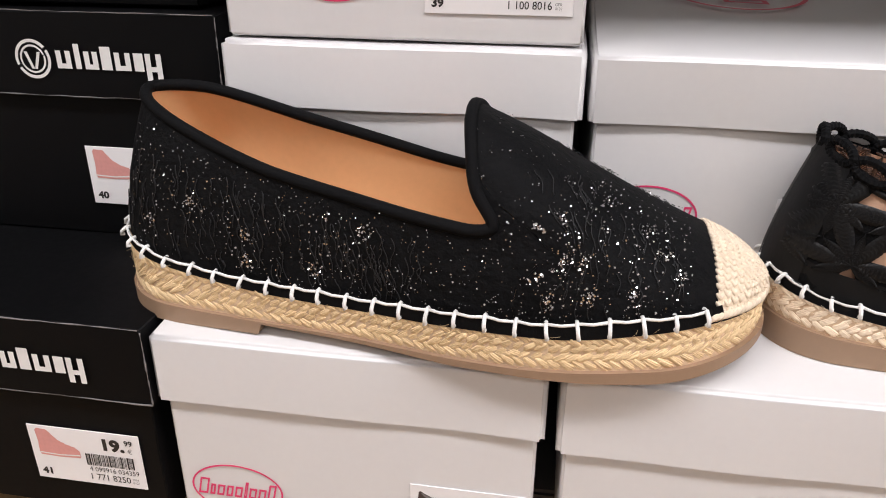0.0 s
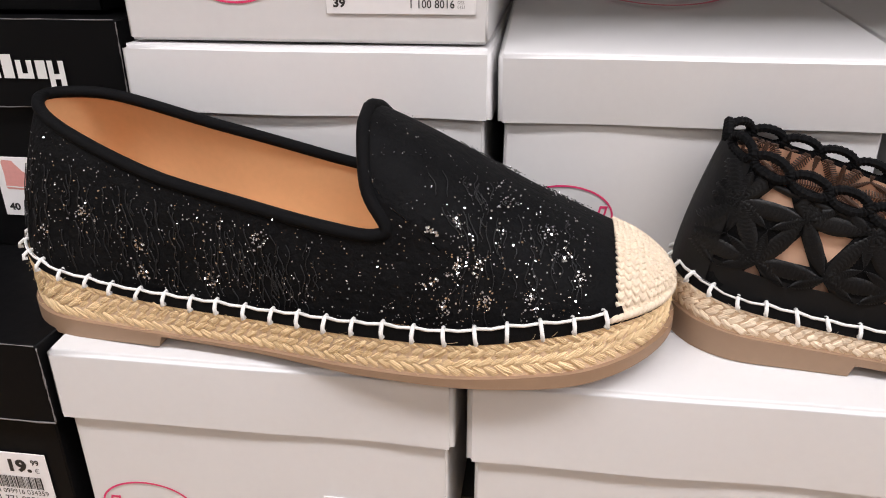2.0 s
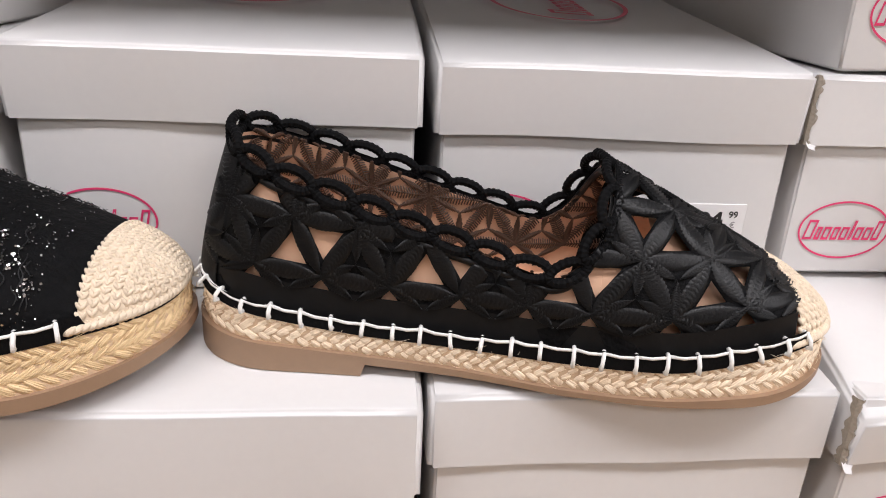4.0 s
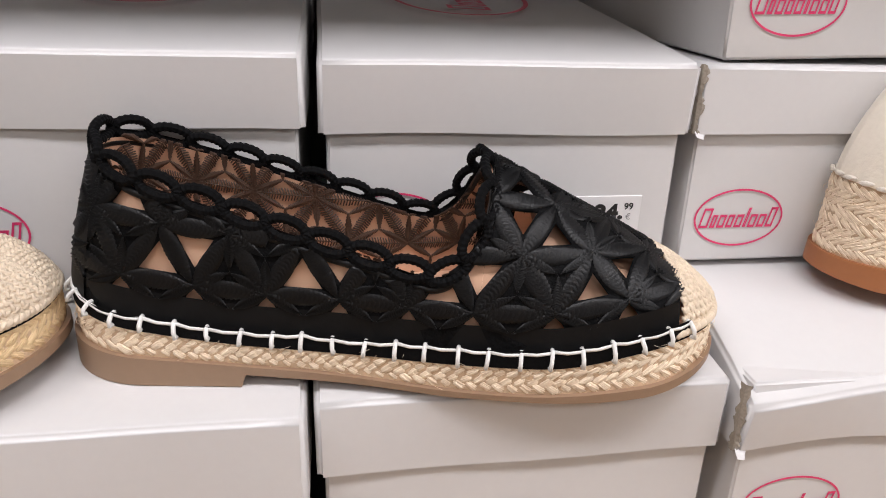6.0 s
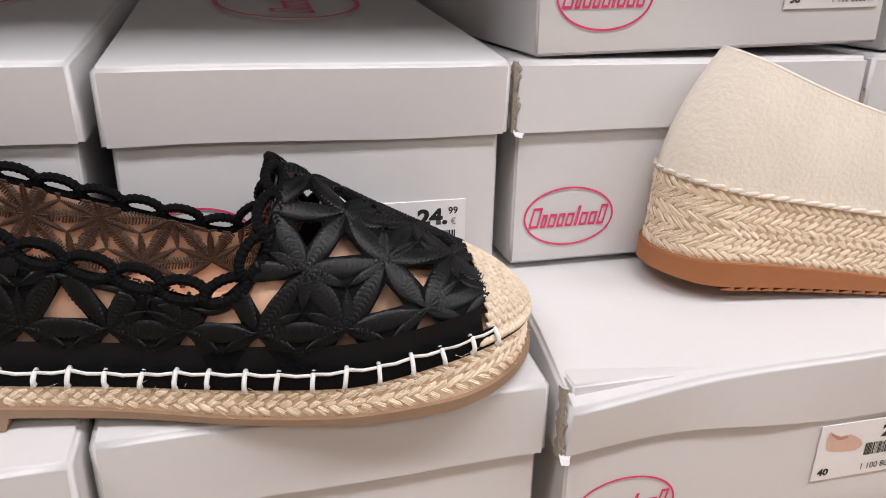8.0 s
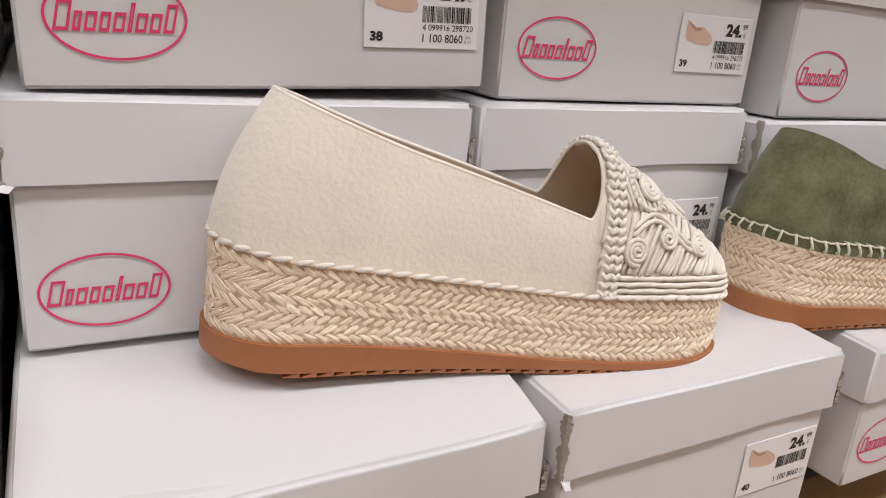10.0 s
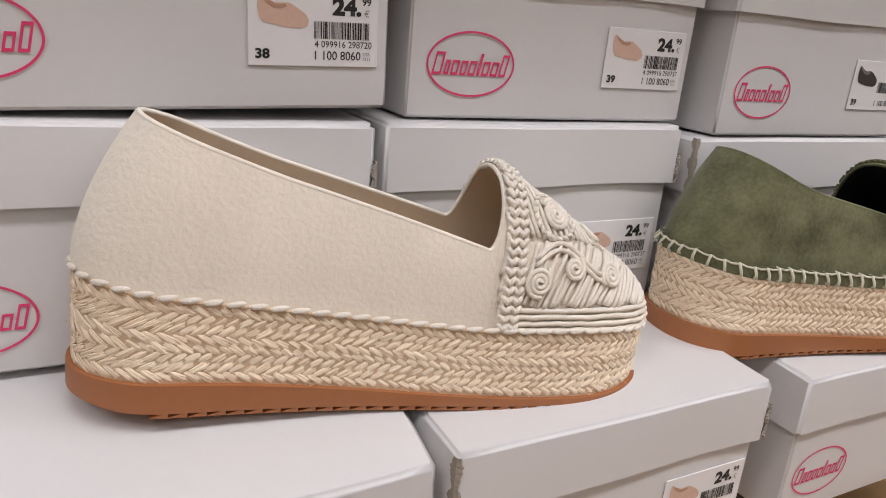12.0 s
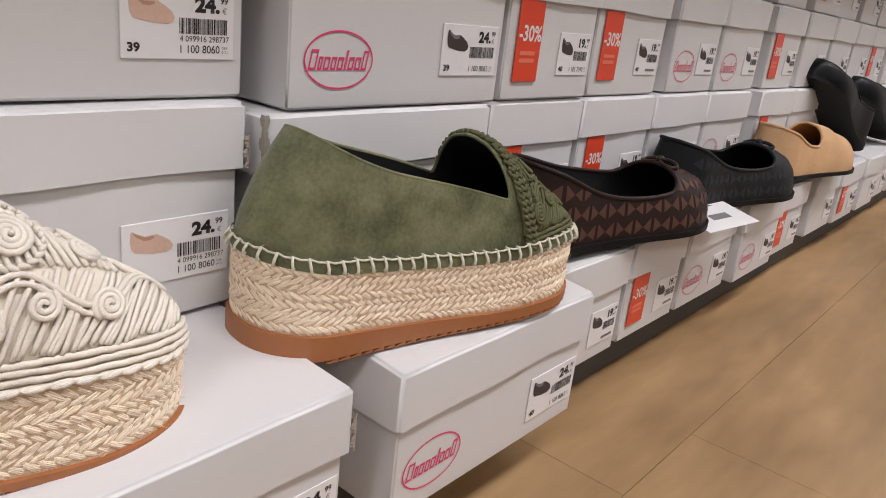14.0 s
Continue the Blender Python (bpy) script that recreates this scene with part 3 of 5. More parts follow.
for n, (a, b, y, size, number, code, sale) in enumerate(THIRD):
    w = b - a
    small = n >= 4
    bx = shoe_box(a, b, y, TOP1[(0, 3, 4, 5, 5, 5, 5, 5, 5)[n]] + 0.0012, TOP2, WB + (" and a red sale sticker" if sale else ", in the upper row"), n + 2, tip=-1.6 if n == 1 else 0.0, oval=not sale, oval_ink=PALE_PINK if n > 5 else None,
                  oval_x=-w / 2 + (0.0333 if n in (1, 2, 3) else 0.0324 if small else 0.054), oval_z=0.0234 if n else 0.0297)
    lw = LW * (0.8 if small else 1.0 if n else 1.25)
    price_label(bx, w / 2 - lw - 0.008, 0.016 if n else 0.012, lw, LH, LY, "19" if small else "24", size=size, number=number, code=code,
                picture=BEIGE_PRINT if n in (1, 2) else DARK_PRINT, seed=31 + n)
    if sale:
        sale_sticker(bx, -w / 2 + 0.012, 0.012, 0.027, 0.0504, LY - 0.0006)

# boxes of the far end of the wall, alike row by row
random.seed(8)
FAR = []
xx = 1.5615
while xx < 3.06:
    w = random.uniform(0.115, 0.135)
    FAR.append((xx, xx + w))
    xx += w + random.choice((0.003, 0.005, 0.018))
for n, (a, b) in enumerate(FAR):
    for lev, (z0, z1, y) in enumerate(((PLINTH, TOP0, 0.2592), (FOOT1, TOP1[5], 0.3186), (TOP1[5] + 0.0012, TOP2, 0.3204), (FOOT3, FOOT3 + 0.09, 0.3222))):
        bx = shoe_box(a, b, y + random.uniform(-0.004, 0.004), z0, z1, "white shoe box with small label, far along the row", n + lev, oval=False, group="far white shoe boxes",
                      bulge=0.006 if lev == 0 else 0)
        price_label(bx, (b - a) / 2 - LW * 0.8 - 0.006, 0.014, LW * 0.8, LH, LY, "19", picture=DARK_PRINT, seed=50 + n % 3)
        if random.random() < 0.4:
            sale_sticker(bx, -(b - a) / 2 + 0.012, 0.014, 0.027, 0.0468, LY - 0.0006)
for n, (a, b, y, *_) in enumerate(THIRD[5:]):
    shoe_box(a, b, y + 0.004, FOOT3, FOOT3 + 0.09, WB + ", on the top row", n + 5, oval=False)


def roundel(mat):
    p, n = Pile(), 40
    for lo, hi, a0, a1 in ((0.84, 1.0, -150, 30), (0.84, 1.0, 40, 200), (0.62, 0.72, -165, 15), (0.62, 0.72, 20, 195)):
        rows = [[(math.cos(radians(a0 + (a1 - a0) * i / n)) * r, 0, math.sin(radians(a0 + (a1 - a0) * i / n)) * r) for r in (lo, hi)] for i in range(n + 1)]
        p.grid(rows)
    for s in (-1, 1):
        p.add([(0, 0, -0.5), (s * 0.16, 0, -0.5), (s * 0.46, 0, 0.36), (s * 0.28, 0, 0.36)], [(0, 1, 2, 3)])
    return p.mesh("roundel", mat, False)


def brand_word(mat):
    """A row of plain bold white blocks of a brand word's height, width 1."""
    p, h = Pile(), 0.155
    for x, w, lo, hi in ((0.0, 0.14, 0, 1), (0.18, 0.055, 0, 1.4), (0.27, 0.13, 0, 1), (0.43, 0.10, 0, 1.3), (0.56, 0.15, 0, 1), (0.74, 0.09, 0, 1), (0.85, 0.15, -0.5, 1)):
        for a, b, c, d in ((x, x + 0.05, lo, hi), (x + max(w - 0.05, 0.0), x + w, lo, hi), (x, x + w, max(lo, 0), 0.28)):
            k = -0.00002 * len(p.v) / 4 % 0.0001
            p.add([(a, k, c * h), (b, k, c * h), (b, k, d * h), (a, k, d * h)], [(0, 1, 2, 3)])
    return p.mesh("brand_word", mat, False)


def black_box(x0, x1, y, z0, z1, lid_h, label, marks=True, lab=None):
    w, h = x1 - x0, z1 - z0
    bx = thing("black_shoe_box", label, "shoe box", "black shoe boxes", at=pose((x0 + x1) / 2, y, z0))
    part("body", carton("body", w - 0.008, 0.27, h - 0.002, BLACK_CARD, 2, 0.0008, wob=0.0003, bottom=True), bx).location = (0, 0.004, 0)
    part("lid", carton("lid", w, 0.278, lid_h, BLACK_CARD, 7, 0.0008, wob=0.0005), bx).location = (0, 0, h - lid_h)
    p, rnd = Pile(), random.Random(int(h * 1e5))
    for (xa, za), (xb, zb) in (((-w / 2 + 0.002, h), (w / 2 - 0.001, h)), ((w / 2, h - 0.001), (w / 2, h - lid_h)), ((-w / 2, h - lid_h), (w / 2, h - lid_h))):
        pts = [Vector((xa + (xb - xa) * k / 24, -0.0002 + rnd.uniform(-0.0001, 0.0002), za + (zb - za) * k / 24 + rnd.uniform(-0.0002, 0.0002))) for k in range(25)]
        p.tube(pts, [0.00032 * rnd.uniform(0.3, 1.4) for _ in pts], 4)
    part("worn_edge", p.mesh("worn_edge", GREY_INK), bx, "worn grey lid edge")
    if marks:
        r = part("roundel", roundel(WHITE_INK), bx, "white round emblem")
        r.matrix_basis = Matrix.Translation((w / 2 - 0.0963, -0.0012, h - lid_h * 0.56)) @ Matrix.Diagonal((0.0095, 1, 0.0095, 1))
        o = part("brand_word", brand_word(WHITE_INK), bx, "white brand lettering")
        tagged(o, kind="stuff")
        o.matrix_basis = Matrix.Translation((w / 2 - 0.0837, -0.0012, h - lid_h * 0.66)) @ Matrix.Diagonal((0.0549, 1, 0.0549, 1))
    if lab:
        price_label(bx, w / 2 - lab[0], lab[1], LW * 1.12, LH * 1.1, 0.0030, "19", size=lab[2], code="4 099916 034359", number="1 771 8250", picture=PINK_SHOE, kind="high_top", seed=41)
    return bx


black_box(-0.297, -0.1152, 0.2313, 0.9279, 1.035, 0.0378, "black cardboard shoe box, lid closed, in the lower row", lab=(0.0693, 0.017, "41"))
black_box(-0.297, -0.1089, 0.3195, FOOT1 - 0.004, 1.1511, 0.0405, "black cardboard shoe box with a white emblem, in the stack", lab=(0.081, 0.018, "40"))
black_box(-0.306, -0.1197, 0.3312, 1.1529, 1.26, 0.0405, "black cardboard shoe box on top of the stack", marks=False)


# ---- shoes ----
class Form:
    """The form of a shoe: heel at the origin, toe along +x, near side -y, the sole's lowest point at z 0."""

    def __init__(self, length, width, welt, rope, top, apex, hollow, throat, lean=0.0, toe=0.17, heel=0.13, inset=0.003, bend=0.0, power=0.85, slope=0.0, spring=0.007, skew=0.005, corner=0.09, bump=0.0, curl=0.35):
        self.corner, self.bump, self.curl = corner, bump, curl
        self.length, self.width, self.welt, self.rope, self.top, self.apex, self.hollow, self.throat = length, width, welt, rope, top, apex, hollow, throat
        self.lean, self.toe, self.heel, self.inset, self.bend, self.power, self.slope, self.spring, self.skew = lean, toe, heel, inset, bend, power, slope, spring, skew
        self.table = {}

    def half(self, u):
        w = lerp(self.width, u)
        if u < self.heel:
            w *= max(0.0, 1 - ((self.heel - u) / self.heel) ** 2.3) ** (1 / 2.3)
        if u > 1 - self.toe:
            w *= max(0.0, 1 - ((u - 1 + self.toe) / self.toe) ** 2.2) ** (1 / 2.2)
        return w

    def mid(self, u):
        return self.bend * math.sin(math.pi * u) + 0.0

    def high(self, u):
        """Apex of the section; over the opening it is the peak to which the walls would lead."""
        t = self.throat
        if u < t:
            k = u / t
            return self.hollow + (lerp(self.apex, t) - self.hollow) * k
        a = lerp(self.apex, u)
        if u > 0.93:
            z = lerp(self.welt, u)
            a = z + (a - z) * math.sqrt(max(0.0, 1 - ((u - 0.93) / 0.07) ** 2))
        return a

    def rim(self, u, side=-1):
        """Height of the opening's edge; the far side is a little higher than the near one."""
        t, r = self.throat, self.corner
        z = lerp(self.top, u) + self.skew * side * math.sin(math.pi * min(1.0, u / t))
        if u > t - r:
            k = min(1.0, (u - t + r) / r)
            z += (self.high(t) - z) * (1 - math.sqrt(max(0.0, 1 - k * k)))
        return z

    def stations(self, a, n, m=18):
        """Stations from a to the throat, close together where the edge climbs to the vamp."""
        r, t = self.corner, self.throat
        b = max(a, t - r)
        us = [a + (b - a) * (1 - math.cos(math.pi * i / n)) / 2 for i in range(n)] if b > a + 1e-6 else []
        p0 = math.asin(min(1.0, (b - t + r) / r))
        return us + [t - r + r * math.sin(p0 + (math.pi / 2 - p0) * i / m) - 1e-7 for i in range(m + 1)]

    def limit(self, u, side=-1):
        """The angle at which the wall ends: a right angle where the upper is closed."""
        if u >= self.throat:
            return math.pi / 2
        zw, a = lerp(self.welt, u), self.high(u)
        return math.asin(min(1.0, max(0.02, (self.rim(u, side) - zw) / (a - zw))))

    def at(self, u, th, side, off=0.0):
        if off:
            return self.at(u, th, side) + self.normal(u, th, side) * off
        zw, a = lerp(self.welt, u), self.high(u)
        hw = max(0.0, self.half(u) - self.inset)
        z = zw + (a - zw) * math.sin(th)
        y = side * hw * max(0.0, math.cos(th)) ** self.power
        rise = (z - zw) / (self.top[0][1] - self.welt[0][1])
        x = u * self.length + self.lean * (z - zw) * max(0.0, rise) ** self.curl * max(0.0, 1 - u / 0.3) ** 1.2
        x += self.slope * (z - zw - 0.7 * (lerp(self.apex, self.throat) - zw)) * math.exp(-(((u - self.throat) / 0.09) ** 2))
        if self.bump:
            rel = (z - zw) / (lerp(self.apex, self.throat) - zw)
            x += self.bump * math.exp(-(((rel - 0.42) / 0.17) ** 2) - ((u - self.throat) / 0.095) ** 2)
        return Vector((x, y + self.mid(u), z))

    def normal(self, u, th, side):
        e = 0.004
        u0, u1 = max(0.004, u - e), min(0.996, u + e)
        t0, t1 = max(0.0, th - 0.03), min(math.pi / 2 - 0.002, th + 0.03)
        a = self.at(u1, th, side) - self.at(u0, th, side)
        b = self.at(u, t1, side) - self.at(u, t0, side)
        n = a.cross(b) * -side
        if n.length < 1e-12:
            return Vector((0, 0, 1))
        return n.normalized()

    def arc(self, u, side=-1):
        """Table of arc lengths up the section at a station."""
        u = round(u, 3)
        k = (u, side)
        if k not in self.table:
            end, n = self.limit(u, side), 20
            ths, run = [end * i / n for i in range(n + 1)], [0.0]
            pts = [self.at(u, t, side) for t in ths]
            for i in range(n):
                run.append(run[-1] + (pts[i + 1] - pts[i]).length)
            self.table[k] = (ths, run)
        return self.table[k]

    def reach(self, u, side=-1):
        return self.arc(u, side)[1][-1]

    def on(self, s, t, side, off=0.0):
        """The point s metres along and t metres up the outside."""
        u = min(0.995, max(0.005, s / self.length))
        ths, run = self.arc(u, side)
        th = float(np.interp(t, run, ths))
        return self.at(u, th, side, off) if off else self.at(u, th, side)

    def outline(self, n=220, grow=0.0):
        """Closed loop round the sole with outward directions: (u, point, outward)."""
        us = [(1 - math.cos(math.pi * i / (n // 2))) / 2 for i in range(n // 2 + 1)]
        loop = [(u, Vector((u * self.length, -self.half(u) + self.mid(u), 0))) for u in us] + [(u, Vector((u * self.length, self.half(u) + self.mid(u), 0))) for u in reversed(us[1:-1])]
        out, m = [], len(loop)
        for i, (u, p) in enumerate(loop):
            d = loop[(i + 1) % m][1] - loop[i - 1][1]
            o = Vector((d.y, -d.x, 0)).normalized()
            out.append((u, p + o * grow, o))
        return out


def even(loop, step):
    """Points at even steps along a closed loop of (u, point, outward): adds the direction along it."""
    m, run = len(loop), [0.0]
    for i in range(m):
        run.append(run[-1] + (loop[(i + 1) % m][1] - loop[i][1]).length)
    n = max(8, round(run[-1] / step))
    res, i = [], 0
    for k in range(n):
        s = run[-1] * k / n
        while run[i + 1] < s:
            i += 1
        f = (s - run[i]) / max(1e-9, run[i + 1] - run[i])
        a, b = loop[i], loop[(i + 1) % m]
        res.append((a[0] + (b[0] - a[0]) * f, a[1].lerp(b[1], f), a[2].lerp(b[2], f).normalized(), (b[1] - a[1]).normalized()))
    return res


def skirt(form, low, high, grow, mat, name, top=True, bottom=False, n=220):
    """A band round the sole between two heights given by u."""
    loop = form.outline(n, grow)
    p = Pile()
    m = len(loop)
    v = [Vector((q.x, q.y, low(u))) for u, q, _ in loop] + [Vector((q.x, q.y, high(u))) for u, q, _ in loop]
    f = [(i, (i + 1) % m, m + (i + 1) % m, m + i) for i in range(m)]
    h = m // 2
    for base, flip in ((m, False),) * top + ((0, True),) * bottom:
        for i in range(h):
            a, b, c, d = base + i, base + i + 1, base + (m - i - 1) % m, base + (m - i) % m
            q = (a, b, c) if i == 0 else (a, b, d) if i == h - 1 else (a, b, c, d)
            f.append(tuple(reversed(q)) if flip else q)
    p.add(v, f)
    me = p.mesh(name, mat)
    me.set_sharp_from_angle(angle=radians(40))
    return me


def upper_mesh(form, u0, u1, mat, name, off=0.0, nu=44, nt=14, walls=True, t_hi=1.0, flip=False):
    """The upper between two stations: two walls where the shoe is open, a closed arch beyond the throat."""
    p = Pile()
    t = form.throat
    ends = lambda a, b, n: [a + (b - a) * (1 - math.cos(math.pi * i / n)) / 2 for i in range(n + 1)]  # noqa: E731
    if u0 < t and walls:
        us = form.stations(max(u0, 0.00001), nu) if u1 >= t else ends(max(u0, 0.00001), u1, nu)
        for side in (-1, 1):
            rows = [[form.at(u, form.limit(u, side) * t_hi * k / nt, side, off) for k in range(nt + 1)] for u in us]
            if (side == 1) != flip:
                rows = [list(reversed(r)) for r in rows]
            p.grid(rows)
    if u1 > t:
        us = ends(max(u0, t), min(u1, 0.9995), nu)
        rows = []
        for u in us:
            a = [form.at(u, math.pi / 2 * k / nt, -1, off) for k in range(nt)]
            b = [form.at(u, math.pi / 2 * k / nt, 1, off) for k in range(nt)]
            r = a + [form.at(u, math.pi / 2 - 0.0001, -1, off)] + list(reversed(b))
            rows.append(list(reversed(r)) if flip else r)
        p.grid(rows)
    bm = bmesh.new()
    me = p.mesh(name, mat)
    bm.from_mesh(me)
    bmesh.ops.remove_doubles(bm, verts=bm.verts, dist=0.00012)
    bm.to_mesh(me)
    bm.free()
    me.polygons.foreach_set("use_smooth", [True] * len(me.polygons))
    return me


def rim_path(form, off=0.0, n=46, m=22):
    """Closed loop along the edge of the opening: near wall from heel to throat, over the vamp, far wall back."""
    us = form.stations(0.00005, n, m)
    near = [form.at(u, form.limit(u), -1, off) for u in us]
    far = [form.at(u, form.limit(u, 1), 1, off) for u in us]
    return near + list(reversed(far))[0:-1]


def braid(form, rows, low, high, step, mat, name, out=0.001, fat=0.0021, seed=1, tilt=33):
    """Rows of plaited jute round the sole: flat slanted bundles of four yarns that meet in a chevron, and loose fibres."""
    p, rnd = Pile(), random.Random(seed)
    for k in range(rows):
        lean = radians(tilt + rnd.uniform(-3, 3))
        c, s = math.cos(lean), math.sin(lean)
        flip = 1 if k % 2 else -1
        for u, q, o, d in even(form.outline(240, out), step):
            band = (high(u) - low(u)) / rows
            base = low(u) + band * (k + 0.5)
            ln = band * 0.5 / s * 1.30
            for w in (-1, 1):
                jit = Vector((rnd.uniform(-1, 1), rnd.uniform(-1, 1), rnd.uniform(-1, 1))) * 0.00022
                m = Vector((q.x, q.y, base + w * band * 0.232)) + jit + d * (step * 0.5 if w > 0 else 0)
                way = (d * c * flip - Vector((0, 0, w * s + rnd.uniform(-0.07, 0.07)))).normalized()
                across = way.cross(o).normalized()
                long = ln * rnd.uniform(0.95, 1.08)
                for e, up in ((-0.96, -0.00016), (-0.32, 0.0), (0.32, 0.0), (0.96, -0.00016)):
                    turn = (way - across * e * 0.07 + across * rnd.uniform(-0.05, 0.05)).normalized()
                    mid = m + across * (e * fat) + o * (up + rnd.uniform(-0.00012, 0.00012))
                    pts, rad = [], []
                    for g, r in ((-0.5, 0.62), (-0.2, 1.0), (0.2, 1.0), (0.5, 0.62)):
                        pts.append(mid + turn * (g * long) + o * (0.00075 * (1 - 4 * g * g) - 0.0004))
                        rad.append(fat * 0.56 * r * rnd.uniform(0.92, 1.08))
                    p.tube(pts, rad, 5)
    for u, q, o, d in even(form.outline(240, out), step * 0.55):
        a = Vector((q.x, q.y, low(u) + (high(u) - low(u)) * rnd.random())) + o * 0.0008
        b = a + d * rnd.uniform(-0.006, 0.006) + o * rnd.uniform(0.0002, 0.0016) + Vector((0, 0, rnd.uniform(-0.003, 0.003)))
        p.tube([a, a.lerp(b, 0.5) + o * rnd.uniform(0.0002, 0.001), b], 0.00007, 3)
    return p.mesh(name, mat)


def whip_stitch(form, step, drop, mat, radius=0.001, out=0.0010, lift=0.0062, seed=2, slant=0.0, last=0.93, heel=1.0):
    """White stitches that hold the upper to the sole, with the thread that runs along their heads."""
    p, rnd = Pile(), random.Random(seed)
    pts = [q for q in even(form.outline(240, out), step) if q[0] < last]
    heads = []
    for u, q, o, d in pts:
        z, k = lerp(form.welt, u), heel + (1 - heel) * min(1.0, u / 0.7)
        h = Vector((q.x, q.y, z + lift * k + rnd.uniform(-0.0006, 0.0006))) - o * 0.0022 + d * rnd.uniform(-0.0006, 0.0006)
        l = Vector((q.x, q.y, z + (lift - drop) * k - 0.0006 * (1 - k) + rnd.uniform(-0.0008, 0.0004))) + o * 0.0012 + d * (slant + rnd.uniform(-0.0006, 0.0006))
        mid = h.lerp(l, 0.5) + o * 0.0012
        p.tube([h - o * 0.001, h + o * 0.0008, mid, l, l - o * 0.0015], radius, 6)
        heads.append((h, o))
    m = len(heads)
    for i in range(m):
        (a, oa), (b, ob) = heads[i], heads[(i + 1) % m]
        if (b - a).length < step * 2:
            p.tube([a + oa * 0.0006, a.lerp(b, 0.5) + oa * 0.0009 - Vector((0, 0, 0.0007)), b + ob * 0.0006 - Vector((0, 0, 0.0004))], radius * 0.8, 6)
    return p.mesh("stitching", mat)


def knit_cap(form, u0, mat, seed=4, pitch=0.0031):
    """Crocheted toe cap: rows of small chain stitches over the toe."""
    p, rnd = Pile(), random.Random(seed)
    s = form.length * u0
    while s < form.length * 0.998:
        u = s / form.length
        reach = form.reach(u)
        n = max(2, round(reach / pitch))
        for side in (-1, 1):
            for k in range(n + 1):
                t = reach * min(0.995, (k + 0.25) / n)
                a = form.on(s, t, side)
                ths, run = form.arc(u)
                th = float(np.interp(t, run, ths))
                o = form.normal(u, th, side)
                dt = (form.on(s, min(reach, t + 0.001), side) - form.on(s, max(0, t - 0.001), side)).normalized()
                ds = o.cross(dt).normalized()
                if ds.x < 0:
                    ds = -ds
                for w in (-1, 1):
                    way = (dt * 0.8 + ds * 0.6 * w).normalized()
                    p.strand(a + o * 0.0003 + ds * w * pitch * 0.22 + dt * rnd.uniform(-0.0003, 0.0003), way, o, pitch * 1.05, 0.00085, 0.0003, 5)
        s += pitch * 0.86 * (1.0 if u < 0.95 else 0.6)
    edge = [q for q in even(form.outline(240, -0.0008), 0.0022) if q[0] > u0 - 0.01]
    for u, q, o, d in edge:
        p.strand(Vector((q.x, q.y, lerp(form.welt, u) + 0.0004)), (d + Vector((0, 0, 0.5))).normalized(), o, 0.0044, 0.0014, 0.0003, 5)
    return p.mesh("toe_cap_knit", mat)


def sole_parts(shoe, form, rubber, rows, step, jute, fat, seed, heel_block, tread=0.0, out=0.0):
    low = lambda u: lerp(form.rope, u)  # noqa: E731
    high = lambda u: lerp(form.welt, u)  # noqa: E731

    def bottom(u):
        spring = form.spring * max(0.0, (u - 0.78) / 0.22) ** 2
        if heel_block:
            arch = 0.0 if u < 0.27 else 0.0048 * max(0.0, 1 - (u - 0.27) / 0.3)
            return arch + spring
        return spring + 0.002 * max(0.0, 1 - u / 0.08)

    base = part("outsole", skirt(form, bottom, lambda u: low(u) + 0.001, 0.0008, rubber, "outsole", True, True, 400), shoe, "rubber outsole")
    if tread:
        p = Pile()
        for u, q, o, d in even(form.outline(240, 0.0006), 0.0062):
            if 0.12 < u < 0.95:
                z = bottom(u)
                a = Vector((q.x, q.y, z))
                p.add([a - d * 0.003, a + d * 0.003, a + d * 0.0028 + Vector((0, 0, tread)), a - d * 0.003 - o * 0.004, a + d * 0.003 - o * 0.004, a + d * 0.0028 - o * 0.004 + Vector((0, 0, tread))],
                      [(0, 1, 2), (5, 4, 3), (0, 3, 4, 1), (1, 4, 5, 2), (2, 5, 3, 0)])
        for i, v in enumerate(p.v):
            p.v[i] = v - Vector((0, 0, tread * 0.75))
        tagged(part("tread", p.mesh("tread", rubber, False), base), kind="stuff")
    part("sole_core", skirt(form, lambda u: low(u) - 0.0008, high, -0.0012, JUTE_CORE, "sole_core", True, True), shoe, "jute sole core")
    tagged(part("jute_braid", braid(form, rows, lambda u: low(u) + 0.0016, lambda u: high(u) - 0.0010, step, jute, "jute_braid", -0.0014, fat, seed), shoe, "plaited natural jute"), kind="stuff")
    part("insole", skirt(form, lambda u: high(u) + 0.001, lambda u: high(u) + 0.0025, -0.0045, shoe_lining[0], "insole"), shoe, "smooth insole")


shoe_lining = [TAN_LINING]


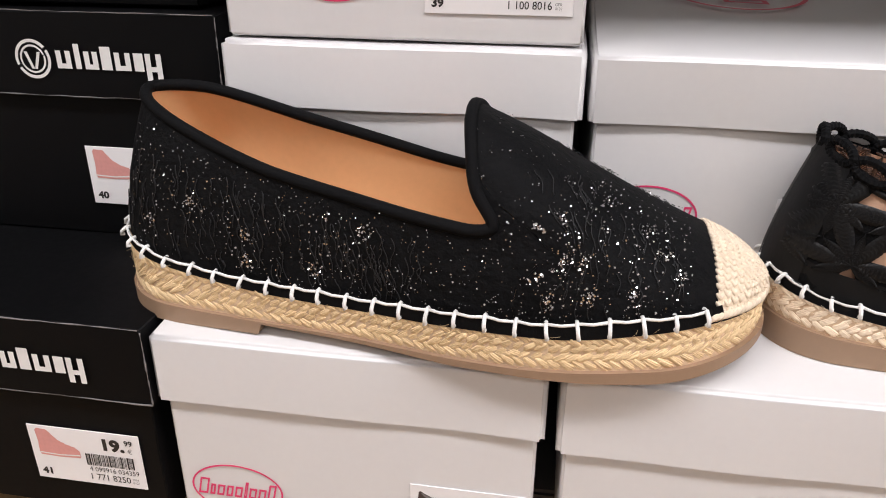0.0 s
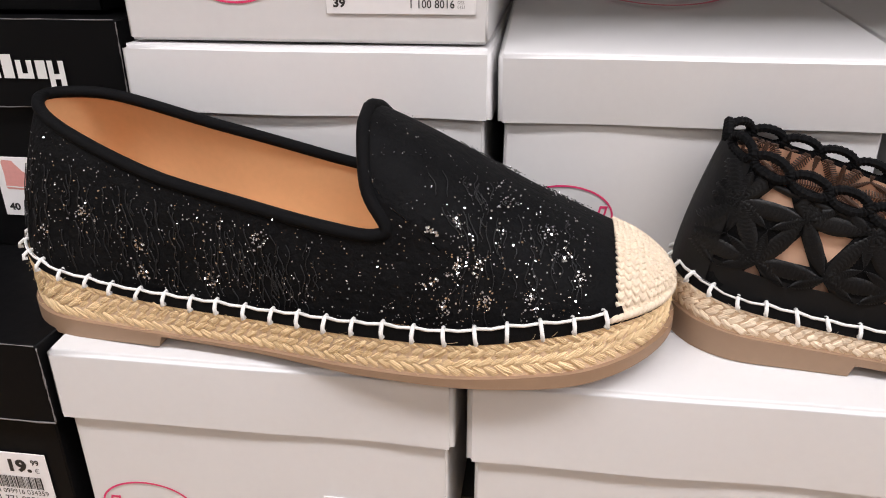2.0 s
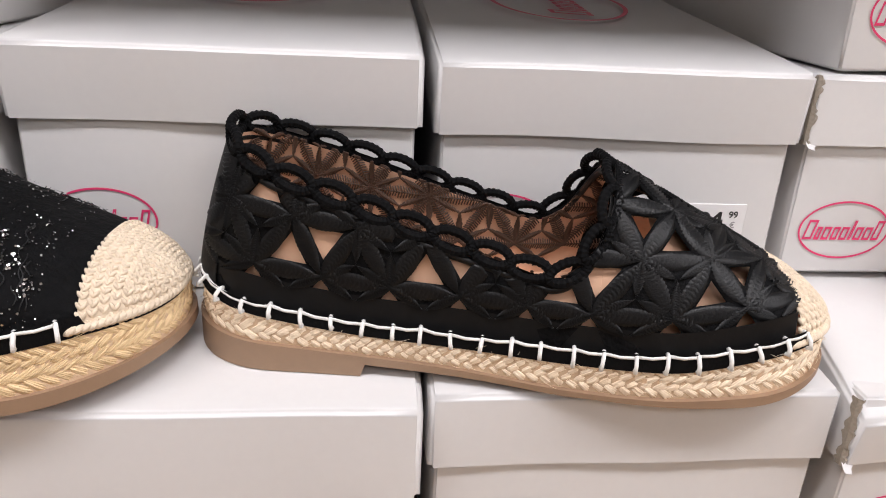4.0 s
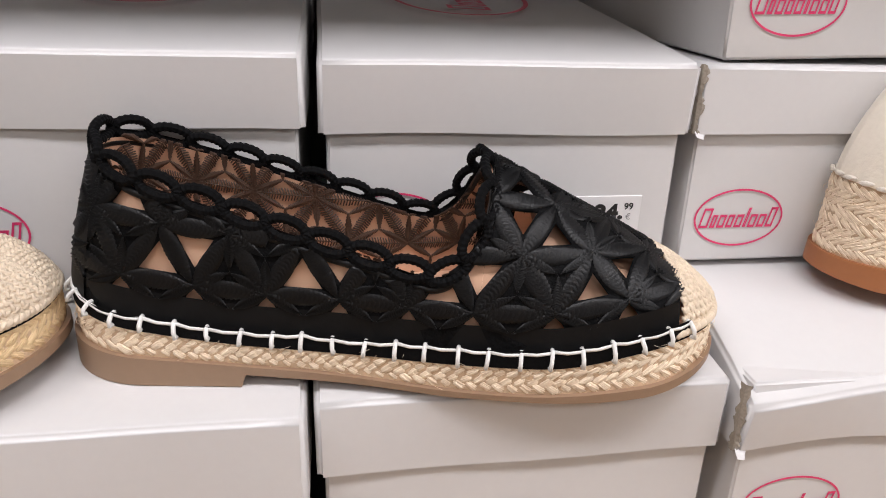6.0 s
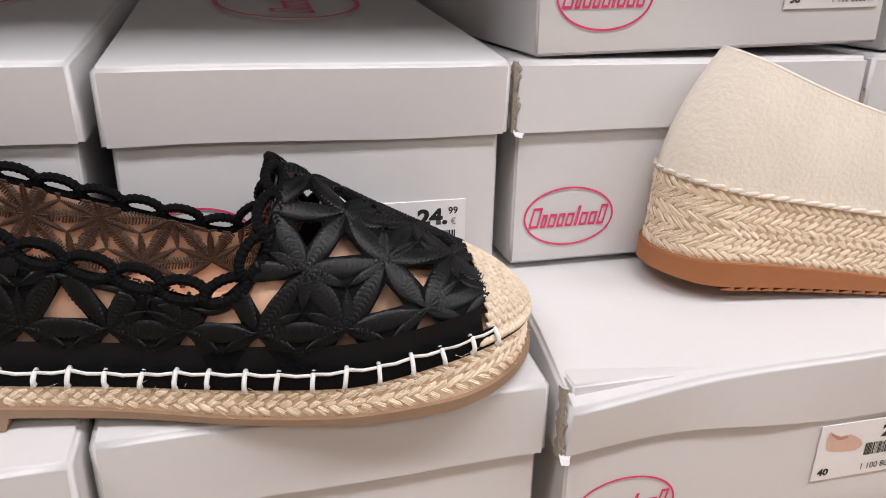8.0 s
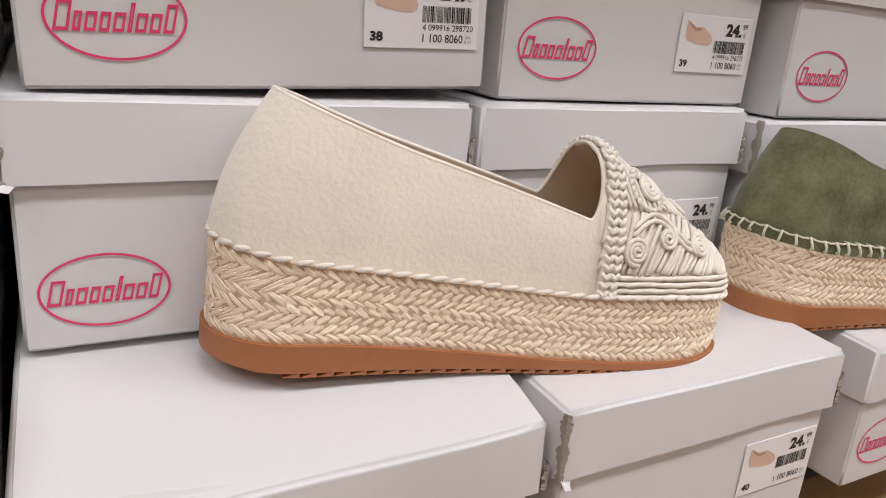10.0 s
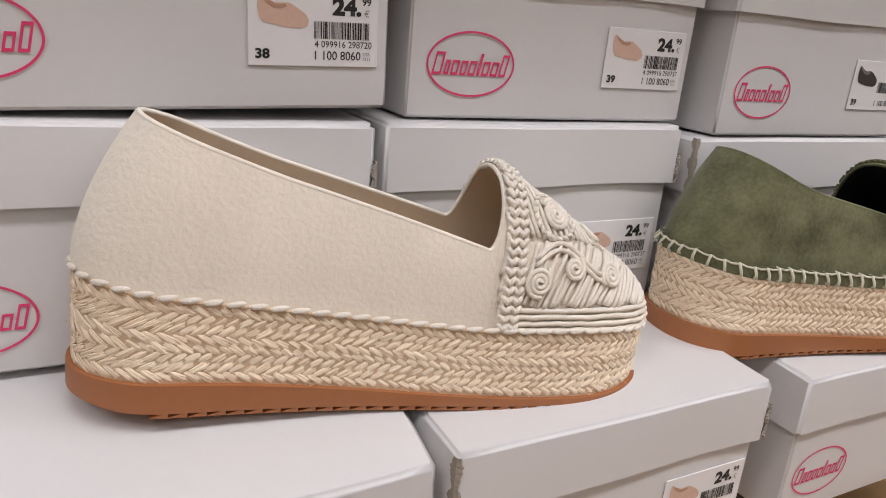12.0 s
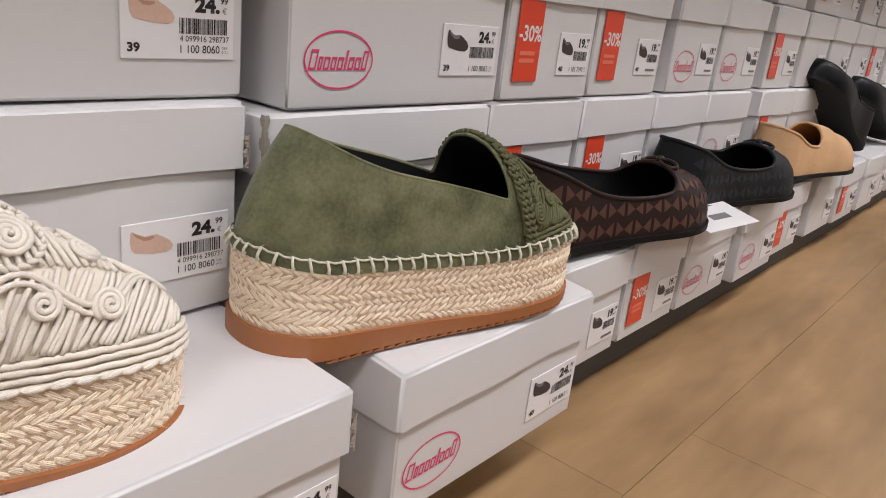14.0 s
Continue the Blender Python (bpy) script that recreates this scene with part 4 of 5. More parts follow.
def sequin_shoe(at):
    f = Form(0.2749, [(0, 0.0319), (0.1, 0.0340), (0.25, 0.0340), (0.42, 0.0350), (0.58, 0.0412), (0.72, 0.0458), (0.85, 0.0442), (1, 0.0391)],
             [(0, 0.0338), (0.3, 0.0202), (0.7, 0.0187), (0.9, 0.0245), (1, 0.0241)], [(0, 0.0088), (0.3, 0.0045), (0.6, 0.0020), (0.85, 0.0050), (1, 0.0098)],
             [(0, 0.0925), (0.1, 0.0875), (0.3, 0.0728), (0.45, 0.0622), (0.56, 0.0520)], [(0.5, 0.0966), (0.575, 0.0952), (0.75, 0.0660), (0.9, 0.0440), (1, 0.0335)],
             0.101, 0.600, lean=0.26, slope=-0.3, bend=-0.0082, corner=0.07, bump=0.019)
    shoe = thing("espadrille", "black sequinned slip-on espadrille with jute sole, on boxes", "shoe", "display shoes", at=at)
    shoe_lining[0] = TAN_LINING
    sole_parts(shoe, f, TAN_RUBBER, 2, 0.0044, JUTE, 0.00088, 5, True)
    up = part("upper", upper_mesh(f, 0, 1, BLACK_LACE, "upper"), shoe, "black lace cloth with sequins")
    part("lining", upper_mesh(f, 0, 0.95, TAN_LINING, "lining", -0.002, flip=True), shoe, "tan smooth lining")
    p = Pile()
    p.tube(rim_path(f, -0.0006), 0.0025, 8, closed=True)
    part("edge_binding", p.mesh("edge_binding", BLACK_BAND), shoe, "black ribbon binding")
    part("foot_band", skirt(f, lambda u: lerp(f.welt, u) - 0.002, lambda u: lerp(f.welt, u) + (0.0050 * min(1.0, 0.55 + 0.65 * u) if u < 0.925 else -0.001), -0.0006, BLACK_BAND, "foot_band", False), shoe, "black ribbon band")
    part("stitching", whip_stitch(f, 0.0113, 0.0050, WHITE_THREAD, 0.0008, lift=0.0046, heel=0.5), shoe, "white whip stitches")
    part("toe_cap", upper_mesh(f, 0.914, 1, JUTE_CAP, "toe_cap", 0.0006, 16, 14), shoe, "pale jute toe cap")
    tagged(part("toe_cap_knit", knit_cap(f, 0.917, JUTE_CAP), shoe, "crocheted pale jute"), kind="stuff")
    rnd, p = random.Random(12), Pile()

    def spot(s, t, side, r):
        u = min(0.99, max(0.01, s / f.length))
        ths, run = f.arc(u)
        th = float(np.interp(t, run, ths))
        n = f.normal(u, th, side)
        tip = Vector((rnd.uniform(-1, 1), rnd.uniform(-1, 1), rnd.uniform(-1, 1))) * 0.7
        p.disc(f.at(u, th, side) + n * 0.0009, (n + tip).normalized(), r, 6)

    for side in (-1, 1):
        for _ in range(52 if side < 0 else 26):
            s0 = f.length * rnd.uniform(0.04, 0.88)
            t0 = f.reach(s0 / f.length) * rnd.uniform(0.05, 0.92)
            dense = rnd.random() < 0.45 + 0.4 * (s0 > 0.15)
            for _ in range((rnd.randint(14, 34) if dense else rnd.randint(3, 9)) if s0 > 0.15 else rnd.randint(3, 12)):
                s1, t1 = rnd.gauss(s0, 0.007), rnd.gauss(t0, 0.006)
                if 0.008 < s1 < f.length * 0.88 and 0.004 < t1 < f.reach(s1 / f.length) - 0.004:
                    spot(s1, t1, side, rnd.choice((0.00015, 0.0002, 0.00028, 0.00042)))
        for s0, t0 in ((0.045, 0.028), (0.071, 0.020), (0.10, 0.012), (0.026, 0.016), (0.12, 0.030), (0.155, 0.064), (0.226, 0.037), (0.20, 0.026), (0.17, 0.045), (0.185, 0.012), (0.07, 0.010), (0.21, 0.05), (0.190, 0.044), (0.176, 0.030), (0.232, 0.026), (0.205, 0.014), (0.168, 0.022), (0.222, 0.012), (0.238, 0.016)):
            for _ in range(34):
                a, r = rnd.uniform(0, 2 * math.pi), rnd.choice((0.0006, 0.0016, 0.0021, 0.0025, 0.0034))
                spot(s0 + r * math.cos(a), t0 + r * math.sin(a), side, rnd.choice((0.00018, 0.0003, 0.00045)))
        for _ in range(1000):
            s1 = f.length * rnd.uniform(0.03, 0.88)
            spot(s1, f.reach(s1 / f.length) * rnd.uniform(0.03, 0.95), side, rnd.choice((0.00016, 0.0002, 0.0003)))
    tagged(part("sequin_scatter", p.mesh("sequin_scatter", SEQUIN, False), shoe, "scattered silver sequins"), kind="stuff")
    # raised scales of the lace
    p = Pile()
    for side in (-1, 1):
        for _ in range(300):
            s1 = f.length * rnd.uniform(0.03, 0.87)
            u = s1 / f.length
            if abs(u - f.throat + 0.02) < 0.075:
                continue
            room = f.reach(u) - 0.008
            t1, tall = room * rnd.uniform(0.02, 0.8), rnd.uniform(0.005, 0.013)
            g = rnd.uniform(0, 6)
            pts = [(s1 + 0.0007 * math.sin(g + k * 0.8) - 0.12 * tall * k / 7, t1 + tall * k / 7) for k in range(8)]
            pts = [q for q in pts if q[1] < room]
            if len(pts) > 3:
                p.tube([f.on(a, b, side, 0.0004) for a, b in pts], 0.0002, 4)
    tagged(part("lace_relief", p.mesh("lace_relief", LACE_THREAD), shoe, "raised black lace threads"), kind="stuff")
    return shoe


def lace_shoe(at):
    f = Form(0.2406, [(0, 0.0292), (0.1, 0.0310), (0.25, 0.0310), (0.42, 0.0320), (0.58, 0.0376), (0.72, 0.0419), (0.85, 0.0405), (1, 0.0357)],
             [(0, 0.0272), (0.3, 0.0171), (0.7, 0.0148), (0.9, 0.0225), (1, 0.0220)], [(0, 0.0116), (0.3, 0.0065), (0.6, 0.0012), (0.85, 0.0035), (1, 0.0080)],
             [(0, 0.0800), (0.1, 0.0728), (0.25, 0.0640), (0.4, 0.0525), (0.6, 0.0379)], [(0.5, 0.0832), (0.62, 0.0751), (0.8, 0.0535), (0.9, 0.0405), (1, 0.0290)],
             0.112, 0.615, lean=0.257, slope=0.15, bend=-0.0032, skew=0.0025)
    shoe = thing("espadrille", "black embroidered cut-out espadrille with jute sole, on boxes", "shoe", "display shoes", at=at)
    shoe_lining[0] = PINK_LINING
    sole_parts(shoe, f, TAN_RUBBER, 2, 0.0046, JUTE_PALE, 0.00085, 6, True)
    part("foot_band", skirt(f, lambda u: lerp(f.welt, u) - 0.002, lambda u: lerp(f.welt, u) + (0.0125 if u < 0.9 else -0.001), -0.0026, BLACK_SMOOTH, "foot_band", False), shoe, "smooth black band")
    part("lining", upper_mesh(f, 0, 0.64, PINK_LINING, "lining", -0.0022, flip=True, t_hi=0.965), shoe, "rose tan lining")
    part("vamp_lining", upper_mesh(f, 0.69, 0.9, PINK_LINING, "vamp_lining", -0.0065, flip=True), shoe, "rose tan lining of the vamp")
    part("heel_counter", upper_mesh(f, 0, 0.045, BLACK_SMOOTH, "heel_counter", 0.0009, 10, 10), shoe, "smooth black heel strip")
    pet, fill, thr, rnd = Pile(), Pile(), Pile(), random.Random(3)
    a = 0.0245
    for side in (-1, 1):
        nodes = {}
        for j in range(0, 6):
            for i in range(-1, 14):
                s, t = (i + 0.5 * (j % 2)) * a, 0.017 + j * a * 0.80
                nodes[(i, j)] = (s, t)
        ok = lambda s, t: 0.004 < s < f.length * 0.905 and t > 0.0105 and t < f.reach(min(0.99, max(0.01, s / f.length)), side) + (0.004 if s / f.length > f.throat else -0.0035)  # noqa: E731

        def petal(pa, pb, wide):
            """A leaf of satin stitches: fine ridges that slope from a middle groove to both edges."""
            n, rows = 30, []
            dx, dt = pb[0] - pa[0], pb[1] - pa[1]
            ln = math.hypot(dx, dt)
            ax, at_, nx, nt_ = dx / ln, dt / ln, -dt / ln, dx / ln
            for k in range(n + 1):
                q = k / n
                s, t = pa[0] + dx * q, pa[1] + dt * q
                if not ok(s, t):
                    continue
                w = wide * (0.08 + 0.92 * math.sin(math.pi * q) ** 0.85)
                lift = 0.00075 if k % 2 else 0.0
                rows.append([f.on(s + nx * w * e - ax * abs(e) * 0.0013, t + nt_ * w * e - at_ * abs(e) * 0.0013, side, h + lift)
                             for e, h in ((-1, 0.0001), (-0.55, 0.0010), (0, 0.0003), (0.55, 0.0010), (1, 0.0001))])
            if len(rows) > 1:
                pet.grid(rows if side < 0 else [list(reversed(r)) for r in rows])

        def fishbone(pa, pb, wide):
            """The back of a petal: a spine with short cross threads, on the inside."""
            dx, dt = pb[0] - pa[0], pb[1] - pa[1]
            ln = math.hypot(dx, dt)
            nx, nt_ = -dt / ln, dx / ln
            spine = []
            for k in range(23):
                q = k / 22
                s, t = pa[0] + dx * q, pa[1] + dt * q
                if not (ok(s, t) or ok(s, t + 0.004) or ok(s, t - 0.004)):
                    continue
                spine.append((s, t))
                w = wide * (0.15 + 0.85 * math.sin(math.pi * (0.04 + 0.92 * q))) * rnd.uniform(0.8, 1.1)
                bar = [(s + nx * w * e - dx * 0.03 * abs(e), t + nt_ * w * e - dt * 0.03 * abs(e)) for e in (-1, 0, 1)]
                thr.tube([f.on(b[0], b[1], side, -0.0029) for b in bar], 0.00034, 4)
            if len(spine) > 2:
                thr.tube([f.on(b[0], b[1], side, -0.0030) for b in spine], 0.0003, 4)

        for (i, j), c in nodes.items():
            around = [(i + 1, j), (i - 1, j)] + [(i + d, j + e) for e in (-1, 1) for d in ((0, 1) if j % 2 else (-1, 0))]
            for k in around:
                if k in nodes:
                    if k > (i, j):
                        petal(c, nodes[k], 0.0033)
                        if min(c[0], nodes[k][0]) < f.length * f.throat:
                            fishbone(c, nodes[k], 0.0027)
        # cloth field with a triangular hole in some of the fields between the flowers
        inside = lambda q: -a < q[0] < f.length * 0.95 and q[1] < f.reach(min(0.99, max(0.01, q[0] / f.length)), side) + a  # noqa: E731
        for (i, j), c in nodes.items():
            for e in (1, -1):
                b, d = nodes.get((i + 1, j)), nodes.get((i + (1 if j % 2 else 0), j + e))
                if e < 0 and j == 0:
                    b, d = nodes.get((i + 1, j)), (c[0] + a / 2, c[1] - a * 0.82)
                if not (b and d) or not all(inside(q) for q in (c, b, d)):
                    continue
                mid = ((c[0] + b[0] + d[0]) / 3, (c[1] + b[1] + d[1]) / 3)
                if mid[0] < f.length * f.throat:
                    for q in (c, b, d):
                        fishbone(q, mid, 0.0014)
                hole = ok(*mid) and (i * 5 + j * 7 + (e + 1) * 3) % 10 < 5 and mid[1] > 0.013 and mid[0] > 0.012
                lay = lambda q, h=0.0003: f.on(min(q[0], f.length * 0.93), max(0.0, q[1]), side, h)  # noqa: E731
                tri, n = (c, b, d), 3
                if hole:
                    k0 = 0.55 if mid[0] < f.length * f.throat else 0.45
                    inner = [(mid[0] + (q[0] - mid[0]) * k0, mid[1] + (q[1] - mid[1]) * k0) for q in tri]
                    for k in range(3):
                        q, r, u_, v_ = tri[k], tri[(k + 1) % 3], inner[k], inner[(k + 1) % 3]
                        rows = []
                        for m in range(5):
                            w = m / 4
                            rows.append([lay((q[0] + (r[0] - q[0]) * w, q[1] + (r[1] - q[1]) * w)), lay((u_[0] + (v_[0] - u_[0]) * w, u_[1] + (v_[1] - u_[1]) * w)),
                                         lay((u_[0] + (v_[0] - u_[0]) * w, u_[1] + (v_[1] - u_[1]) * w), -0.0008)])
                        fill.grid(rows)
                else:
                    pts, idx = [], {}
                    for m in range(5):
                        for k in range(5 - m):
                            w1, w2 = m / 4, k / 4
                            idx[(m, k)] = len(pts)
                            pts.append(lay((c[0] + (b[0] - c[0]) * w1 + (d[0] - c[0]) * w2, c[1] + (b[1] - c[1]) * w1 + (d[1] - c[1]) * w2)))
                    faces = [(idx[(m, k)], idx[(m + 1, k)], idx[(m, k + 1)]) for m in range(4) for k in range(4 - m)]
                    faces += [(idx[(m + 1, k)], idx[(m + 1, k + 1)], idx[(m, k + 1)]) for m in range(3) for k in range(3 - m)]
                    fill.add(pts, faces)
                    for q in tri:
                        petal(q, mid, 0.0021)
    tagged(part("embroidery", pet.mesh("embroidery", BLACK_SATIN), shoe, "black satin-stitched flower petals"), kind="stuff")
    tagged(part("backing", fill.mesh("backing", BLACK_LACE), shoe, "black cloth between the flowers"), kind="stuff")
    tagged(part("inner_threads", thr.mesh("inner_threads", BROWN_THREAD), shoe, "dark thread fans inside"), kind="stuff")
    # scalloped rings along the opening
    path = rim_path(f)
    dense = []
    for i in range(len(path)):
        q, r = path[i], path[(i + 1) % len(path)]
        dense += [q.lerp(r, k / 4) for k in range(4)]
    run, last = 0.0, dense[0]
    marks = []
    for q in dense[1:]:
        run += (q - last).length
        last = q
        if run > 0.0138:
            marks.append(q)
            run = 0.0
    m = len(marks)
    for i, q in enumerate(marks):
        d = (marks[(i + 1) % m] - marks[i - 1]).normalized()
        inward = Vector((0, f.mid(0.4) - q.y, 0))
        up = Vector((0, 0, 1)) + inward.normalized() * 0.25 if inward.length > 1e-5 else Vector((0, 0, 1))
        if q.x > f.length * (f.throat - 0.05):
            up = Vector((-0.8, 0, 0.6)) + inward * 2
        up = (up - d * up.dot(d)).normalized()
        p = Pile()
        p.tube([q + up * 0.0010 + d * (0.0067 * math.cos(k)) + up * (0.0033 * math.sin(k)) for k in [2 * math.pi * j / 40 for j in range(40)]], [0.0019 if j % 2 else 0.0016 for j in range(40)], 7, closed=True)
        part("scallop", p.mesh("scallop", BLACK_BAND, False), shoe)
    p = Pile()
    p.tube([q - Vector((0, 0, 0.0042)) for q in path], 0.0014, 6, closed=True)
    part("edge_cord", p.mesh("edge_cord", BLACK_SATIN), shoe)
    part("welt_band", skirt(f, lambda u: lerp(f.welt, u) - 0.002, lambda u: lerp(f.welt, u) + (0.0050 * min(1.0, 0.6 + 0.6 * u) if u < 0.915 else -0.001), -0.0004, BLACK_BAND, "welt_band", False), shoe, "black ribbon band")
    part("stitching", whip_stitch(f, 0.0105, 0.0046, WHITE_THREAD, 0.0008, lift=0.0042, seed=5, last=0.92, heel=0.65), shoe, "white whip stitches")
    part("toe_cap", upper_mesh(f, 0.905, 1, JUTE_CAP, "toe_cap", 0.0006, 16, 14), shoe, "pale jute toe cap")
    tagged(part("toe_cap_knit", knit_cap(f, 0.908, JUTE_CAP, 9), shoe, "crocheted pale jute"), kind="stuff")
    return shoe


def crochet_shoe(at, form, label, suede, cord, lining, thread, jute, seed, whip):
    f = form
    shoe = thing("espadrille", label, "shoe", "display shoes", at=at)
    shoe_lining[0] = lining
    sole_parts(shoe, f, BROWN_RUBBER, 4, 0.0042, jute, 0.00078, seed, False, 0.0022)
    part("upper", upper_mesh(f, 0, f.throat, suede, "upper"), shoe, "suede upper")
    part("lining", upper_mesh(f, 0, 0.93, lining, "lining", -0.002, flip=True), shoe, "smooth lining")
    part("vamp", upper_mesh(f, f.throat - 0.012, 1, suede, "vamp", 0.0003, 30, 16), shoe, "cloth under the crocheted vamp")
    p = Pile()
    p.tube(rim_path(f, -0.0008), 0.0010, 6, closed=True)
    part("edge_binding", p.mesh("edge_binding", suede), shoe, "stitched edge")
    p, rnd = Pile(), random.Random(seed)
    T0, S0 = f.throat, f.length * f.throat
    h = 0.0013

    def cordline(pts, side, r=0.00082):
        good = [q for q in pts if S0 * 0.99 < q[0] < f.length * 0.992 and -0.001 < q[1] < f.reach(q[0] / f.length) + 0.0005]
        if len(good) > 2:
            p.tube([f.on(s, max(0.0, t), side, h * rnd.uniform(0.85, 1.15)) for s, t in good], r, 6)

    for side in (-1, 1):
        # rows that follow the sole's edge
        for t in (0.0012, 0.0038, 0.0064, 0.0090):
            cordline([(S0 + (f.length - S0) * k / 40, t + rnd.uniform(-0.0003, 0.0003)) for k in range(41)], side, 0.0012)
        # cords that fan out over the lower field, doubled and uneven
        for k in range(-4, 30):
            s0 = S0 + 0.004 + k * 0.0027 + rnd.uniform(-0.0004, 0.0004)
            run = 0.006 + 0.0006 * k + rnd.uniform(-0.002, 0.002)
            cordline([(s0 + run * q, 0.0105 + 0.024 * q + 0.0008 * math.sin(6 * q + k)) for q in [i / 10 for i in range(11)]], side, 0.00092)
            if k % 3 == 0:
                cordline([(s0 + 0.0014 + run * 0.8 * q, 0.0105 + 0.015 * q) for q in [i / 8 for i in range(9)]], side, 0.0009)
        # cords of the upper field, across the ridge
        for k in range(-2, 28):
            s0 = S0 + 0.008 + k * 0.0028
            cordline([(s0 - 0.010 * q, 0.036 + 0.030 * q + 0.0006 * math.sin(8 * q + k)) for q in [i / 10 for i in range(11)]], side, 0.00092)
        # wavy double cord that links the spirals
        for e in (0.0, 0.0026):
            p.tube([f.on(S0 + 0.012 + 0.062 * q, 0.026 + e + 0.006 * math.sin(q * 9.0), side, h * 1.5) for q in [i / 40 for i in range(41)]], 0.00105, 6)
        # spirals, and rings of knots round the larger ones
        for s0, t0, turns in ((0.014, 0.020, 36), (0.029, 0.025, 28), (0.048, 0.022, 34), (0.022, 0.046, 44), (0.046, 0.044, 36)):
            pts = []
            for k in range(turns):
                g, r = k * 0.50, 0.0006 + 0.000145 * k
                pts.append(f.on(S0 + s0 + math.cos(g) * r, max(0.001, t0 + math.sin(g) * r), side, h * 2.0))
            p.tube(pts, 0.00105, 6)
            if turns > 43:
                r = 0.0006 + 0.000145 * turns + 0.0022
                for k in range(22):
                    g = 2 * math.pi * k / 22
                    c = f.on(S0 + s0 + math.cos(g) * r, max(0.001, t0 + math.sin(g) * r), side, h * 1.4)
                    e = f.on(S0 + s0 + math.cos(g + 0.3) * (r + 0.0016), max(0.001, t0 + math.sin(g + 0.3) * (r + 0.0016)), side, h * 1.4)
                    if (e - c).length > 1e-5:
                        p.strand((c + e) / 2, (e - c).normalized(), Vector((0, side, 0.6)).normalized(), 0.0036, 0.0011, 0.0004, 5)
        # plaited edge at the opening
        for e in (0.0020, 0.0058):
            k, reach = 0.002, f.reach(f.throat + 0.002)
            while k < reach:
                c = f.on(S0 + e, k, side, h * 1.3)
                up = (f.on(S0 + e, min(reach, k + 0.002), side) - f.on(S0 + e, k - 0.001, side)).normalized()
                n = Vector((0, side, 0.6)).normalized()
                fw = up.cross(n).normalized()
                for w in (-1, 1):
                    p.strand(c + fw * w * 0.0009, (up * 0.75 + fw * 0.66 * w).normalized(), n, 0.0046, 0.00125, 0.0006, 5)
                k += 0.0036
        # seam where vamp meets quarter
        cordline([(S0 + 0.0004, k * 0.002) for k in range(20)], side, 0.0012)
    tagged(part("crochet", p.mesh("crochet", cord), shoe, "crocheted cord pattern"), kind="stuff")
    if whip:
        part("foot_band", skirt(f, lambda u: lerp(f.welt, u) - 0.002, lambda u: lerp(f.welt, u) + 0.0050, -0.0006, suede, "foot_band", False), shoe)
        part("stitching", whip_stitch(f, 0.0074, 0.0060, thread, 0.0007, lift=0.0052, seed=seed, last=1.1, heel=0.75), shoe, "pale whip stitches")
    else:
        p = Pile()
        for u, q, o, d in even(f.outline(240, -0.0006), 0.0072):
            z = lerp(f.welt, u) + 0.0012
            p.strand(Vector((q.x, q.y, z)), (d + Vector((0, 0, 0.12))).normalized(), o, 0.0064, 0.0012, 0.0004, 6)
        part("stitching", p.mesh("stitching", thread), shoe, "thick cream stitches")
    return shoe


